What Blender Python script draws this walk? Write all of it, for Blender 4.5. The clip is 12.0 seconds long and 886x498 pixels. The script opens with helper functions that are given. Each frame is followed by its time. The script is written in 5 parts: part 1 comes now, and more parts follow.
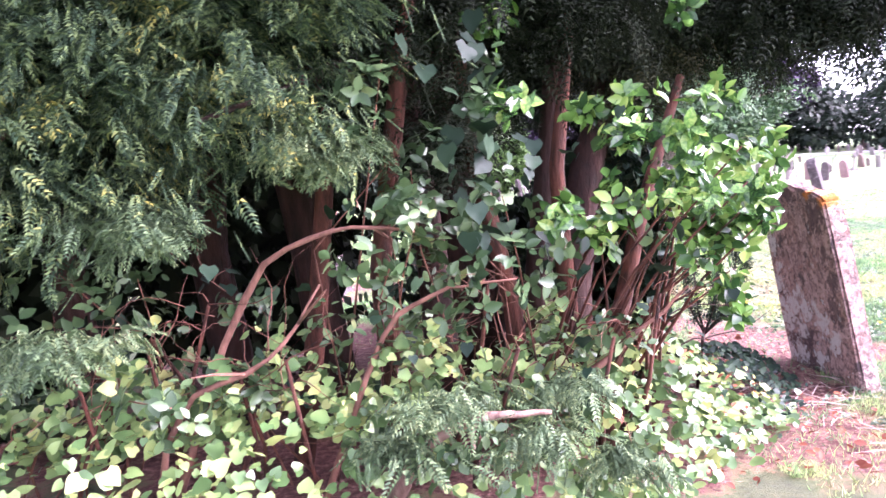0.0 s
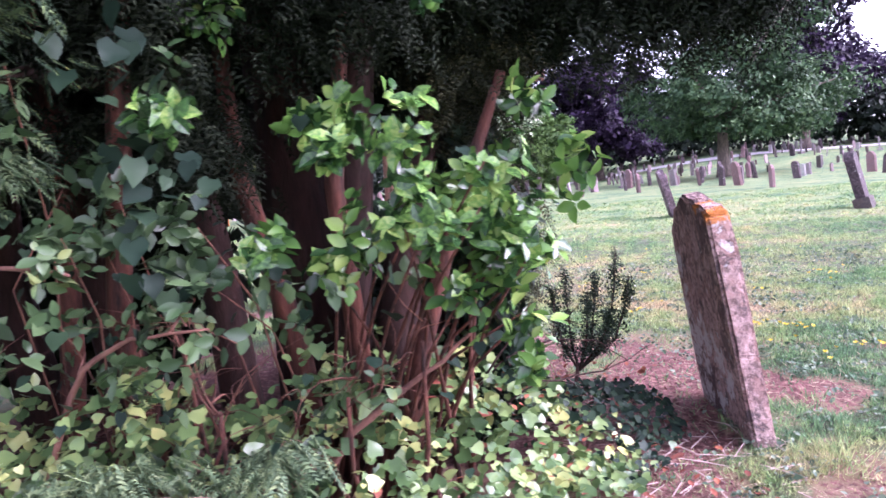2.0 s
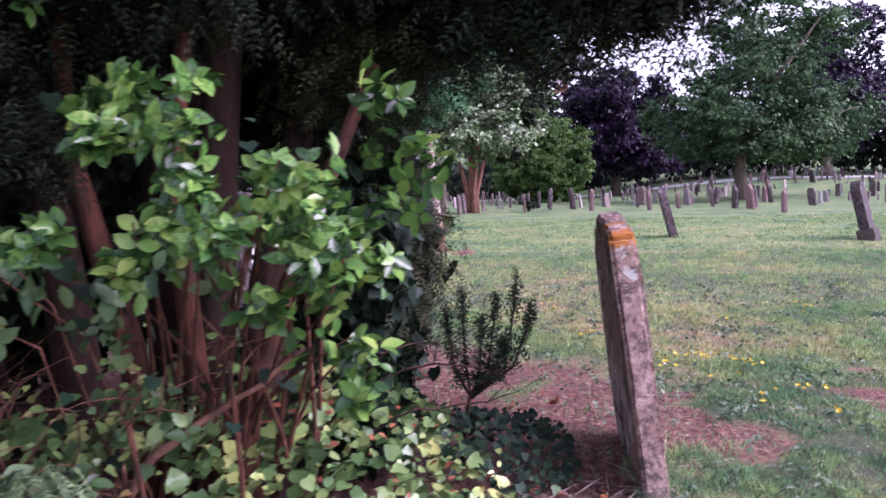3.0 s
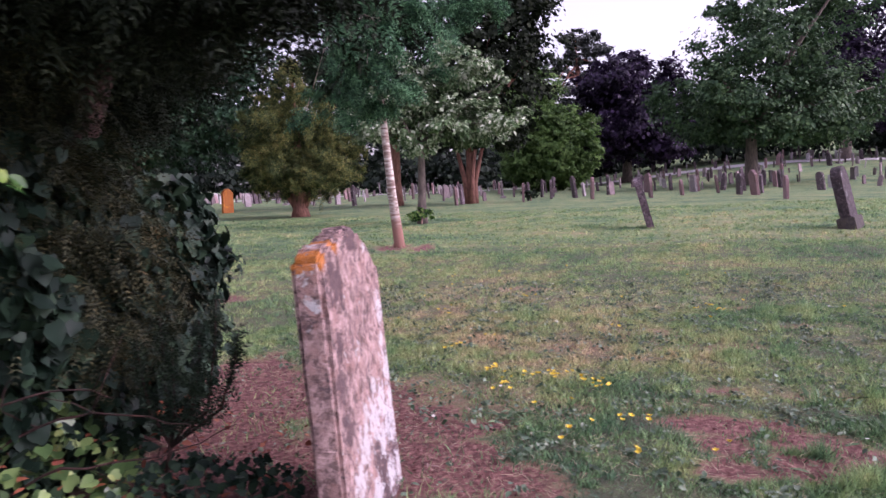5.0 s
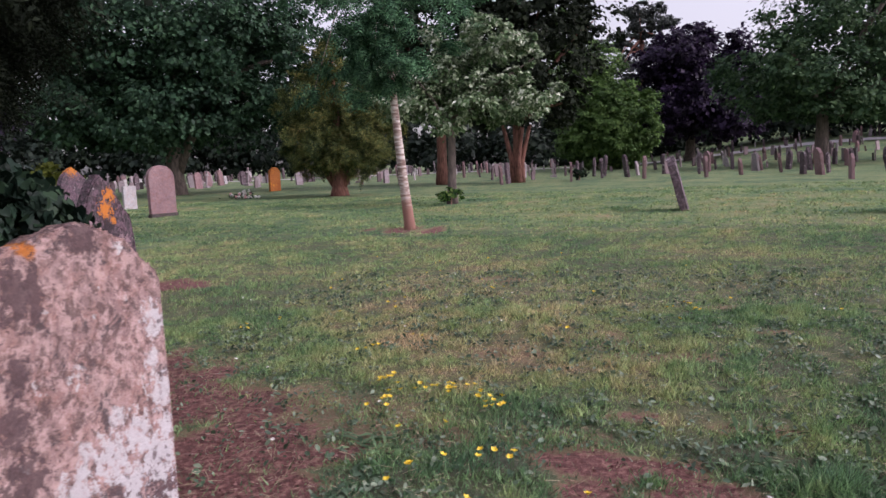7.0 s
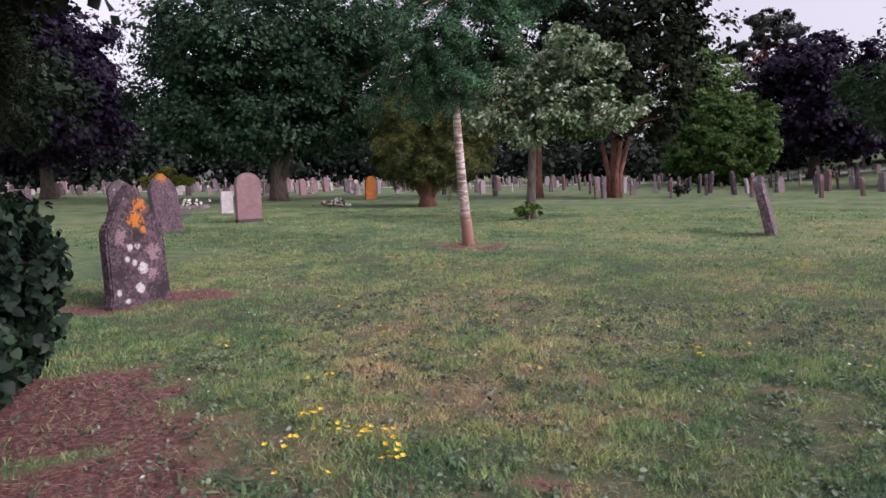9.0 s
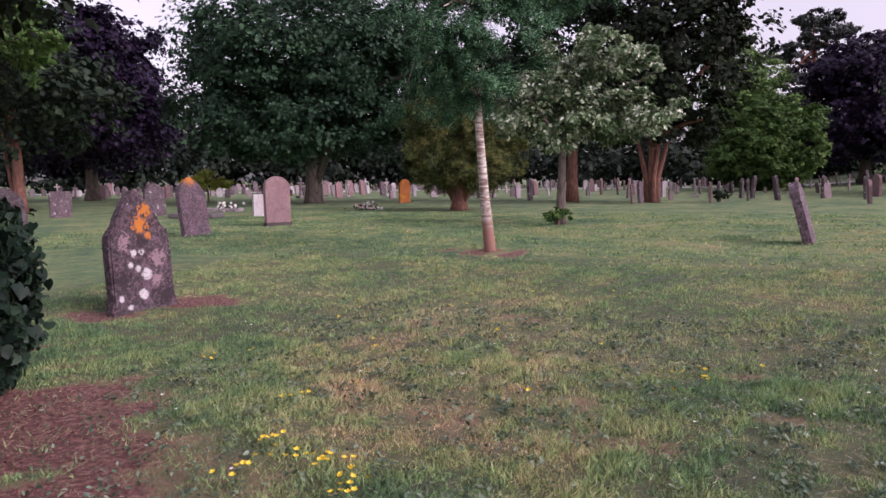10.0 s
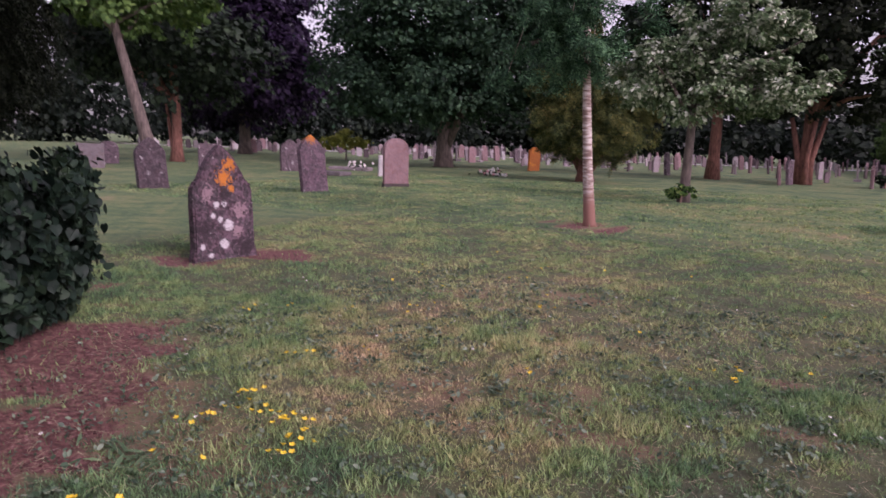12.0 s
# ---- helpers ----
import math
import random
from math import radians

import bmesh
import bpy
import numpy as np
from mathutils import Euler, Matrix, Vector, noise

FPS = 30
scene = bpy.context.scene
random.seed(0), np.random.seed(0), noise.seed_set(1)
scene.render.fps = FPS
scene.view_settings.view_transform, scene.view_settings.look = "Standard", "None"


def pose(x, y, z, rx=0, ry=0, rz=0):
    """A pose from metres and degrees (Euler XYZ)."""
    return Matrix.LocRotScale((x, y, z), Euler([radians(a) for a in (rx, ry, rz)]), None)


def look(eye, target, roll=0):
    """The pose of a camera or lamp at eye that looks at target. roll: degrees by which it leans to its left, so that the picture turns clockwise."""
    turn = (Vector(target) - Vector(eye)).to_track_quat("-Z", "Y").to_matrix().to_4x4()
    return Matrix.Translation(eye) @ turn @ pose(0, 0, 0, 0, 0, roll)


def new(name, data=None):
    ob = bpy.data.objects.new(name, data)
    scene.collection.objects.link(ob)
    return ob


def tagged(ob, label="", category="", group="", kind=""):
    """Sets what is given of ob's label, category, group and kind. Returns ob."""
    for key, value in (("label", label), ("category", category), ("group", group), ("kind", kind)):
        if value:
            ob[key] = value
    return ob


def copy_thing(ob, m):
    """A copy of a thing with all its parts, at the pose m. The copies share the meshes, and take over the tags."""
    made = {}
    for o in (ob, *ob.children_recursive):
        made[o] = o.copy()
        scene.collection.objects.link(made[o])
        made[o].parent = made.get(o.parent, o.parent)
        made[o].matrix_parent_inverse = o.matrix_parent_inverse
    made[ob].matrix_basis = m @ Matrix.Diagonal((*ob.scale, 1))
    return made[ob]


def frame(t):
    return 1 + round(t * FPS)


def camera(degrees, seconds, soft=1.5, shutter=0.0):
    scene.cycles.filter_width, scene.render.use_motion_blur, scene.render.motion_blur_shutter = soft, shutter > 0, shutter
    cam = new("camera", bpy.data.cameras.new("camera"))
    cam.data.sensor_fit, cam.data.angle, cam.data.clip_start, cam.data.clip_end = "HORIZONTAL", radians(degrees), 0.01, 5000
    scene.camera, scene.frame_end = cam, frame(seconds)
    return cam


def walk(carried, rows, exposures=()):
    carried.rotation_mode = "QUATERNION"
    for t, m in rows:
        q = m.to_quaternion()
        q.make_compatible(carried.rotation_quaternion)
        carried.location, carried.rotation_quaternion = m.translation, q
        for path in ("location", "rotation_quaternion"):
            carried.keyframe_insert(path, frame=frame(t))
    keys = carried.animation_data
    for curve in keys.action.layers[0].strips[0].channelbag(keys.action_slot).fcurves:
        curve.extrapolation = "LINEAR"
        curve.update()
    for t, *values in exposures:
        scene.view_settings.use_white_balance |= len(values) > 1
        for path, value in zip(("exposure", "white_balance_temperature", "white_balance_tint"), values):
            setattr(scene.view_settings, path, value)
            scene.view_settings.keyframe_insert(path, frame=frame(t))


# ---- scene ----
cam = camera(64.7, 12.0, soft=1.5, shutter=0.4)
PATH = [
    (0, (-2.461, -3.403, 1.258), (-2.303, -1.417, 1.077), -4.0),
    (0.5, (-2.118, -3.357, 1.255), (-2.085, -1.364, 1.088), -5.5),
    (1, (-1.819, -3.27, 1.241), (-1.783, -1.279, 1.052), -3.6),
    (1.5, (-1.573, -3.057, 1.258), (-1.53, -1.064, 1.104), -3.8),
    (2, (-1.278, -2.954, 1.264), (-1.287, -0.962, 1.086), -4.8),
    (2.5, (-0.934, -2.894, 1.236), (-1.035, -0.907, 1.034), -4.2),
    (3, (-0.702, -2.664, 1.237), (-0.754, -0.671, 1.075), -1.3),
    (3.3, (-0.494, -2.631, 1.27), (-0.556, -0.637, 1.136), -2.9),
    (3.5, (-0.391, -2.544, 1.258), (-0.459, -0.547, 1.16), -3.8),
    (3.7, (-0.246, -2.487, 1.275), (-0.341, -0.494, 1.146), -2.1),
    (5.3, (0.737, -2.05, 1.286), (0.618, -0.067, 1.057), -2.2),
    (5.5, (0.852, -2.004, 1.282), (0.698, -0.03, 1.001), -0.3),
    (5.8, (0.978, -1.902, 1.25), (0.794, 0.065, 0.936), -1.0),
    (6, (1.057, -1.802, 1.243), (0.84, 0.165, 0.955), -0.1),
    (6.5, (1.273, -1.591, 1.284), (1.054, 0.38, 1.02), -2.0),
    (6.7, (1.378, -1.536, 1.273), (1.124, 0.432, 1.029), -2.2),
    (8.3, (1.991, -1.019, 1.329), (1.558, 0.914, 1.056), -1.0),
    (8.5, (2.091, -1.002, 1.342), (1.548, 0.912, 1.137), -1.5),
    (8.9, (2.343, -0.947, 1.339), (1.736, 0.95, 1.152), -0.3),
    (9, (2.391, -0.935, 1.338), (1.799, 0.964, 1.128), -0.9),
    (9.5, (2.513, -0.734, 1.326), (1.848, 1.14, 1.11), 0.3),
    (10, (2.649, -0.577, 1.369), (1.95, 1.286, 1.169), -0.7),
    (10.5, (2.956, -0.502, 1.371), (2.073, 1.281, 1.167), 1.6),
    (11, (3.166, -0.41, 1.359), (2.258, 1.354, 1.103), 0.5),
    (11.5, (3.197, -0.186, 1.388), (2.234, 1.532, 1.039), 3.5),
    (12, (3.298, -0.116, 1.385), (2.254, 1.564, 1.087), 1.9),
]
EXPOSURES = [(0, 3.38, 5850, 43), (1.0, 3.2, 5750, 43), (1.8, 2.55, 5600, 44), (2.5, 1.75, 5650, 41), (3.0, 1.5, 5700, 41), (3.7, 1.33, 5750, 42), (5.5, 0.8, 6100, 44), (6.5, 0.58, 6200, 29), (8.5, 0.42, 6250, 29), (9.5, 0.58, 6350, 34), (12, 0.3, 6350, 47)]
walk(cam, [(t, look(eye, target, roll)) for t, eye, target, roll in PATH], EXPOSURES)

# ---- light: a pale evening sky and a low, very soft sun ----
world = bpy.data.worlds.new("overcast_sky")
world.use_nodes = True
scene.world = world
wt = world.node_tree
SUN_EL, SUN_AZ = 36.0, 100.0
sky = wt.nodes.new("ShaderNodeTexSky")
sky.sky_type, sky.sun_disc = "NISHITA", False
sky.sun_elevation, sky.sun_rotation = radians(SUN_EL), radians(SUN_AZ)
sky.dust_density, sky.air_density = 3.0, 1.0
pale = wt.nodes.new("ShaderNodeHueSaturation")
pale.inputs["Saturation"].default_value = 0.22
bg = wt.nodes["Background"]
bg.inputs["Strength"].default_value = 0.15
wt.links.new(sky.outputs[0], pale.inputs["Color"])
wt.links.new(pale.outputs[0], bg.inputs["Color"])
sun = new("sun", bpy.data.lights.new("sun", "SUN"))
sun.data.energy, sun.data.angle, sun.data.color = 0.8, radians(25), (1.0, 0.9, 0.86)
az = radians(SUN_AZ)
sun.matrix_world = look((0, 0, 0), (-math.sin(az) * math.cos(radians(SUN_EL)), -math.cos(az) * math.cos(radians(SUN_EL)), -math.sin(radians(SUN_EL))))

RNG = np.random.default_rng(7)


# ---- materials ----
def material(name):
    m = bpy.data.materials.new(name)
    m.use_nodes = True
    return m, m.node_tree, m.node_tree.nodes["Principled BSDF"]


def node(nt, kind, **values):
    n = nt.nodes.new(kind)
    for k, v in values.items():
        n.inputs[k.replace("_", " ")].default_value = v
    return n


def ramp(nt, source, stops):
    r = nt.nodes.new("ShaderNodeValToRGB")
    while len(r.color_ramp.elements) < len(stops):
        r.color_ramp.elements.new(0.5)
    for e, (p, c) in zip(r.color_ramp.elements, stops):
        e.position, e.color = p, (*c, 1)
    nt.links.new(source, r.inputs[0])
    return r.outputs[0]


def mixed(nt, factor, a, b, kind="MIX"):
    n = nt.nodes.new("ShaderNodeMix")
    n.data_type, n.blend_type = "RGBA", kind
    for value, at in ((factor, 0), (a, 6), (b, 7)):
        if isinstance(value, bpy.types.NodeSocket):
            nt.links.new(value, n.inputs[at])
        elif at == 0:
            n.inputs[at].default_value = value
        else:
            n.inputs[at].default_value = (*value, 1)
    return n.outputs[2]


def noise_of(nt, scale, detail=4.0, rough=0.6, where="Object"):
    tc = nt.nodes.new("ShaderNodeTexCoord")
    n = node(nt, "ShaderNodeTexNoise", Scale=scale, Detail=detail, Roughness=rough)
    nt.links.new(tc.outputs[where], n.inputs["Vector"])
    return n.outputs[0]


def bumped(nt, bsdf, height, strength, distance):
    b = node(nt, "ShaderNodeBump", Strength=strength, Distance=distance)
    nt.links.new(height, b.inputs["Height"])
    nt.links.new(b.outputs[0], bsdf.inputs["Normal"])


def leaf_material(name, stops, rough=0.5, through_light=0.25, patch=1.2):
    """Leaves: each one takes its own tone, with lighter and darker drifts over the plant."""
    m, nt, b = material(name)
    stops = [(p, tuple(0.94 * v + 0.06 * (0.3 * c[0] + 0.6 * c[1] + 0.1 * c[2]) for v in c)) for p, c in stops]
    geo = nt.nodes.new("ShaderNodeNewGeometry")
    drift = noise_of(nt, patch, 2.0)
    add = nt.nodes.new("ShaderNodeMath")
    add.operation = "MULTIPLY_ADD"
    nt.links.new(drift, add.inputs[0])
    add.inputs[1].default_value = 0.9
    spread = nt.nodes.new("ShaderNodeMath")
    spread.operation = "MULTIPLY_ADD"
    nt.links.new(geo.outputs["Random Per Island"], spread.inputs[0])
    spread.inputs[1].default_value, spread.inputs[2].default_value = 0.55, -0.23
    nt.links.new(spread.outputs[0], add.inputs[2])
    col = ramp(nt, add.outputs[0], stops)
    nt.links.new(col, b.inputs["Base Color"])
    b.inputs["Roughness"].default_value = rough
    b.inputs["Specular IOR Level"].default_value = 0.45 if rough < 0.45 else 0.18
    tr = nt.nodes.new("ShaderNodeBsdfTranslucent")
    nt.links.new(col, tr.inputs["Color"])
    mx = nt.nodes.new("ShaderNodeMixShader")
    mx.inputs[0].default_value = through_light
    out = nt.nodes["Material Output"]
    nt.links.new(b.outputs[0], mx.inputs[1])
    nt.links.new(tr.outputs[0], mx.inputs[2])
    nt.links.new(mx.outputs[0], out.inputs["Surface"])
    return m


def bark_material(name, dark, light, scale=9.0, stretch=0.25):
    m, nt, b = material(name)
    tc = nt.nodes.new("ShaderNodeTexCoord")
    mp = nt.nodes.new("ShaderNodeMapping")
    mp.inputs["Scale"].default_value = (1, 1, stretch)
    nt.links.new(tc.outputs["Object"], mp.inputs[0])
    n = node(nt, "ShaderNodeTexNoise", Scale=scale, Detail=6.0, Roughness=0.65)
    nt.links.new(mp.outputs[0], n.inputs["Vector"])
    mid = tuple((p + q) / 2 for p, q in zip(dark, light))
    nt.links.new(ramp(nt, n.outputs[0], [(0.3, dark), (0.5, mid), (0.7, light)]), b.inputs["Base Color"])
    b.inputs["Roughness"].default_value = 0.9
    bumped(nt, b, n.outputs[0], 0.8, 0.02)
    return m


ORANGE, CHALK, SOOT = (0.58, 0.19, 0.02), (0.62, 0.59, 0.6), (0.09, 0.055, 0.06)


def stone_material(name, base, pale_tone, white=0.62, dark=0.62, orange=0.72, spot=5.0, marks=(), mottle=0.25, vary=False):
    """Weathered headstone: mottled stone with white, dark and orange lichen."""
    m, nt, b = material(name)
    info = nt.nodes.new("ShaderNodeObjectInfo")
    tc = nt.nodes.new("ShaderNodeTexCoord")
    off = nt.nodes.new("ShaderNodeVectorMath")
    off.operation = "MULTIPLY_ADD"
    nt.links.new(info.outputs["Random"], off.inputs[0])
    off.inputs[1].default_value = (41, 23, 59)
    nt.links.new(tc.outputs["Object"], off.inputs[2])

    def n(scale, detail=5.0, rough=0.62, dist=0.0):
        t = node(nt, "ShaderNodeTexNoise", Scale=scale, Detail=detail, Roughness=rough, Distortion=dist)
        nt.links.new(off.outputs[0], t.inputs["Vector"])
        return t.outputs[0]
    col = ramp(nt, n(3.0), [(0.3, base), (0.7, pale_tone)])
    col = mixed(nt, ramp(nt, n(9.0, 7, 0.7), [(0.45, (0, 0, 0)), (0.62, (0.55,) * 3)]), col, (base[0] * 1.25, base[1] * 0.95, base[2] * 0.75))
    col = mixed(nt, ramp(nt, n(30.0, 7, 0.75), [(0.48, (0, 0, 0)), (0.62, (0.7,) * 3)]), col, tuple(c * 0.4 for c in base))
    col = mixed(nt, ramp(nt, n(55.0, 4, 0.7), [(0.62, (0, 0, 0)), (0.68, (0.6,) * 3)]), col, tuple(min(1, c * 1.35) for c in pale_tone))
    col = mixed(nt, ramp(nt, n(spot * 0.8, 7, 0.7, 0.4), [(dark, (0, 0, 0)), (dark + 0.06, (0.85,) * 3)]), col, (0.06, 0.05, 0.055))
    col = mixed(nt, ramp(nt, n(spot, 6, 0.6, 0.2), [(white, (0, 0, 0)), (white + 0.03, (1, 1, 1))]), col, (0.62, 0.6, 0.6))
    col = mixed(nt, ramp(nt, n(spot * 0.7 + 0.3, 5, 0.6), [(orange, (0, 0, 0)), (orange + 0.04, (1, 1, 1))]), col, (0.62, 0.24, 0.03))
    col = mixed(nt, ramp(nt, n(17.0, 7, 0.75), [(0.5, (0, 0, 0)), (0.56, (mottle,) * 3)]), col, tuple(min(1, c * 1.15) for c in pale_tone))
    col = mixed(nt, ramp(nt, n(23.0, 7, 0.75, 0.5), [(0.52, (0, 0, 0)), (0.57, (mottle,) * 3)]), col, tuple(c * 0.35 for c in base))
    col = mixed(nt, 1.0, col, ramp(nt, info.outputs["Random"], [(0.0, (0.42,) * 3), (0.5, (0.75,) * 3), (1.0, (1.0, 0.98, 1.0))]) if vary else (1, 1, 1), "MULTIPLY")
    ragged = n(26.0, 6, 0.72)
    flecks = ramp(nt, n(32.0, 6, 0.7, 0.4), [(0.38, (0.15,) * 3), (0.45, (1.0,) * 3)])
    for across, up, r, tone, *rag in marks:
        rag = rag[0] if rag else 7.0
        away = nt.nodes.new("ShaderNodeVectorMath")
        away.operation = "DISTANCE"
        flat = nt.nodes.new("ShaderNodeVectorMath")
        flat.operation = "MULTIPLY"
        flat.inputs[1].default_value = (0, 1, 1)
        nt.links.new(tc.outputs["Object"], flat.inputs[0])
        nt.links.new(flat.outputs[0], away.inputs[0])
        away.inputs[1].default_value = (0, across, up)
        edge = nt.nodes.new("ShaderNodeMath")
        edge.operation = "MULTIPLY_ADD"
        nt.links.new(ragged, edge.inputs[0])
        edge.inputs[1].default_value = -r * rag
        shift = nt.nodes.new("ShaderNodeMath")
        shift.inputs[1].default_value = r * (rag / 2 - 1.0)
        nt.links.new(away.outputs["Value"], shift.inputs[0])
        nt.links.new(shift.outputs[0], edge.inputs[2])
        cover = ramp(nt, edge.outputs[0], [(0.0, (0.82 if tone is SOOT else 0.92,) * 3), (0.02, (0, 0, 0))])
        col = mixed(nt, mixed(nt, 1.0, cover, flecks, "MULTIPLY") if tone is CHALK else cover, col, tone)
    nt.links.new(col, b.inputs["Base Color"])
    b.inputs["Roughness"].default_value = 0.92
    bumped(nt, b, n(26.0, 9, 0.75), 1.0, 0.02)
    return m


def plain(name, colour, rough=0.7, var=0.25, scale=20.0):
    m, nt, b = material(name)
    c0, c1 = tuple(c * (1 - var) for c in colour), tuple(min(1, c * (1 + var)) for c in colour)
    nt.links.new(ramp(nt, noise_of(nt, scale), [(0.3, c0), (0.7, c1)]), b.inputs["Base Color"])
    b.inputs["Roughness"].default_value = rough
    return m


# very dark needles: the darkness inside the crown is put into their colour
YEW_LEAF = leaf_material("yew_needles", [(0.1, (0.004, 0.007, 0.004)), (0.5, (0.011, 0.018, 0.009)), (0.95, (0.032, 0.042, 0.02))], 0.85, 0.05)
HOLLY_LEAF = leaf_material("glossy_leaf", [(0.05, (0.006, 0.018, 0.007)), (0.36, (0.026, 0.08, 0.02)), (0.65, (0.12, 0.26, 0.045)), (0.9, (0.36, 0.46, 0.11))], 0.22, 0.18, 5.0)
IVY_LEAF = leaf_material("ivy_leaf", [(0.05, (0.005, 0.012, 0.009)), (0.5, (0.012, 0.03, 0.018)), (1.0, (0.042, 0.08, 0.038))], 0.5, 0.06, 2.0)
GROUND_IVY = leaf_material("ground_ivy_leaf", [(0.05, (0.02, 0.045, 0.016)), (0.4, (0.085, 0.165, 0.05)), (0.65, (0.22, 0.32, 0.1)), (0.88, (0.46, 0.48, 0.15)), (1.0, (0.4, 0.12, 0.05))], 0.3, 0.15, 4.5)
DARK_LEAF = leaf_material("dark_tree_leaf", [(0.1, (0.006, 0.013, 0.008)), (0.5, (0.016, 0.032, 0.018)), (1.0, (0.05, 0.085, 0.04))], 0.55, 0.12, 0.4)
OAK_LEAF = leaf_material("broad_leaf", [(0.1, (0.008, 0.024, 0.014)), (0.5, (0.026, 0.068, 0.036)), (1.0, (0.08, 0.165, 0.08))], 0.55, 0.15, 0.35)
LIME_TREE_LEAF = leaf_material("soft_green_leaf", [(0.1, (0.013, 0.036, 0.018)), (0.5, (0.046, 0.1, 0.044)), (1.0, (0.14, 0.23, 0.095))], 0.55, 0.2, 0.35)
DOME_LEAF = leaf_material("clipped_yew_leaf", [(0.1, (0.03, 0.07, 0.02)), (0.5, (0.08, 0.16, 0.038)), (1.0, (0.17, 0.28, 0.065))], 0.6, 0.2, 0.4)
LIME_LEAF = leaf_material("bright_leaf", [(0.1, (0.03, 0.07, 0.022)), (0.5, (0.09, 0.18, 0.045)), (1.0, (0.2, 0.31, 0.075))], 0.5, 0.2, 0.5)
ROWAN_LEAF = leaf_material("feathery_leaf", [(0.2, (0.01, 0.036, 0.02)), (0.5, (0.05, 0.145, 0.075)), (0.85, (0.19, 0.4, 0.2))], 0.5, 0.25, 2.2)
WHITE_LEAF = leaf_material("silver_leaf", [(0.15, (0.04, 0.085, 0.035)), (0.48, (0.12, 0.2, 0.085)), (0.66, (0.36, 0.43, 0.28)), (0.85, (0.78, 0.8, 0.7))], 0.5, 0.2, 1.8)
COPPER_LEAF = leaf_material("copper_leaf", [(0.1, (0.006, 0.004, 0.009)), (0.5, (0.022, 0.012, 0.036)), (1.0, (0.06, 0.035, 0.085))], 0.5, 0.2, 0.3)
GOLD_LEAF = leaf_material("golden_scale_leaf", [(0.15, (0.008, 0.016, 0.006)), (0.45, (0.05, 0.09, 0.026)), (0.72, (0.22, 0.22, 0.055)), (1.0, (0.4, 0.27, 0.09))], 0.6, 0.15, 1.3)
YELLOW_SHRUB = leaf_material("yellow_leaf", [(0.1, (0.16, 0.2, 0.03)), (0.5, (0.34, 0.38, 0.05)), (1.0, (0.5, 0.5, 0.08))], 0.5, 0.3, 0.8)
PINE_LEAF = leaf_material("pine_needles", [(0.1, (0.03, 0.035, 0.035)), (0.5, (0.06, 0.07, 0.065)), (1.0, (0.11, 0.12, 0.1))], 0.6, 0.1, 0.3)
FAR_LEAF = leaf_material("far_wood_leaf", [(0.1, (0.006, 0.012, 0.009)), (0.5, (0.016, 0.028, 0.02)), (1.0, (0.04, 0.06, 0.035))], 0.6, 0.15, 0.12)
# near-black albedo: shade under the yew crown is put into this bark colour
SHADE_DARK_BARK = bark_material("dark_red_bark", (0.005, 0.002, 0.0016), (0.055, 0.02, 0.015), 18)
RED_BARK = bark_material("red_bark", (0.06, 0.025, 0.02), (0.33, 0.15, 0.11), 12)
GREY_BARK = bark_material("grey_bark", (0.05, 0.04, 0.035), (0.22, 0.17, 0.15), 10)
RED_TWIG = bark_material("red_twig_bark", (0.05, 0.018, 0.013), (0.28, 0.12, 0.08), 25)
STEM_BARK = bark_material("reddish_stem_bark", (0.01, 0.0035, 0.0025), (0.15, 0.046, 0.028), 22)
TWIG = bark_material("twig_bark", (0.12, 0.06, 0.05), (0.42, 0.27, 0.22), 25)
NEAR_STONE = stone_material("pink_sandstone", (0.3, 0.185, 0.175), (0.52, 0.36, 0.335), 0.63, 0.54, 0.85, 9.0,
                            [(-0.37, 1.0, 0.03, ORANGE, 7.0), (-0.22, 1.05, 0.02, ORANGE, 7.0), (-0.25, 0.92, 0.075, SOOT), (0.0, 1.1, 0.06, SOOT), (0.32, 0.8, 0.045, CHALK), (-0.27, 0.4, 0.06, SOOT), (0.12, 0.2, 0.1, SOOT), (0.3, 0.2, 0.08, SOOT), (0.2, 0.08, 0.15, SOOT, 7.0), (0.28, 0.3, 0.07, SOOT, 7.0), (0.05, 0.05, 0.1, SOOT, 7.0), (-0.28, 0.7, 0.035, SOOT, 7.0), (-0.3, 0.55, 0.05, SOOT),
                             (0.06, 0.38, 0.06, CHALK), (0.2, 0.42, 0.06, CHALK), (0.3, 0.33, 0.075, CHALK), (0.15, 0.28, 0.05, CHALK), (-0.1, 0.3, 0.055, CHALK), (0.34, 0.55, 0.05, CHALK), (0.22, 0.12, 0.055, CHALK), (-0.2, 0.2, 0.05, CHALK), (0.0, 0.1, 0.05, CHALK), (0.36, 0.12, 0.05, CHALK), (0.3, 0.66, 0.025, CHALK, 7.0), (-0.05, 0.42, 0.02, CHALK, 7.0), (0.1, 0.5, 0.02, CHALK, 7.0), (0.34, 0.42, 0.03, CHALK, 7.0)], 0.75)
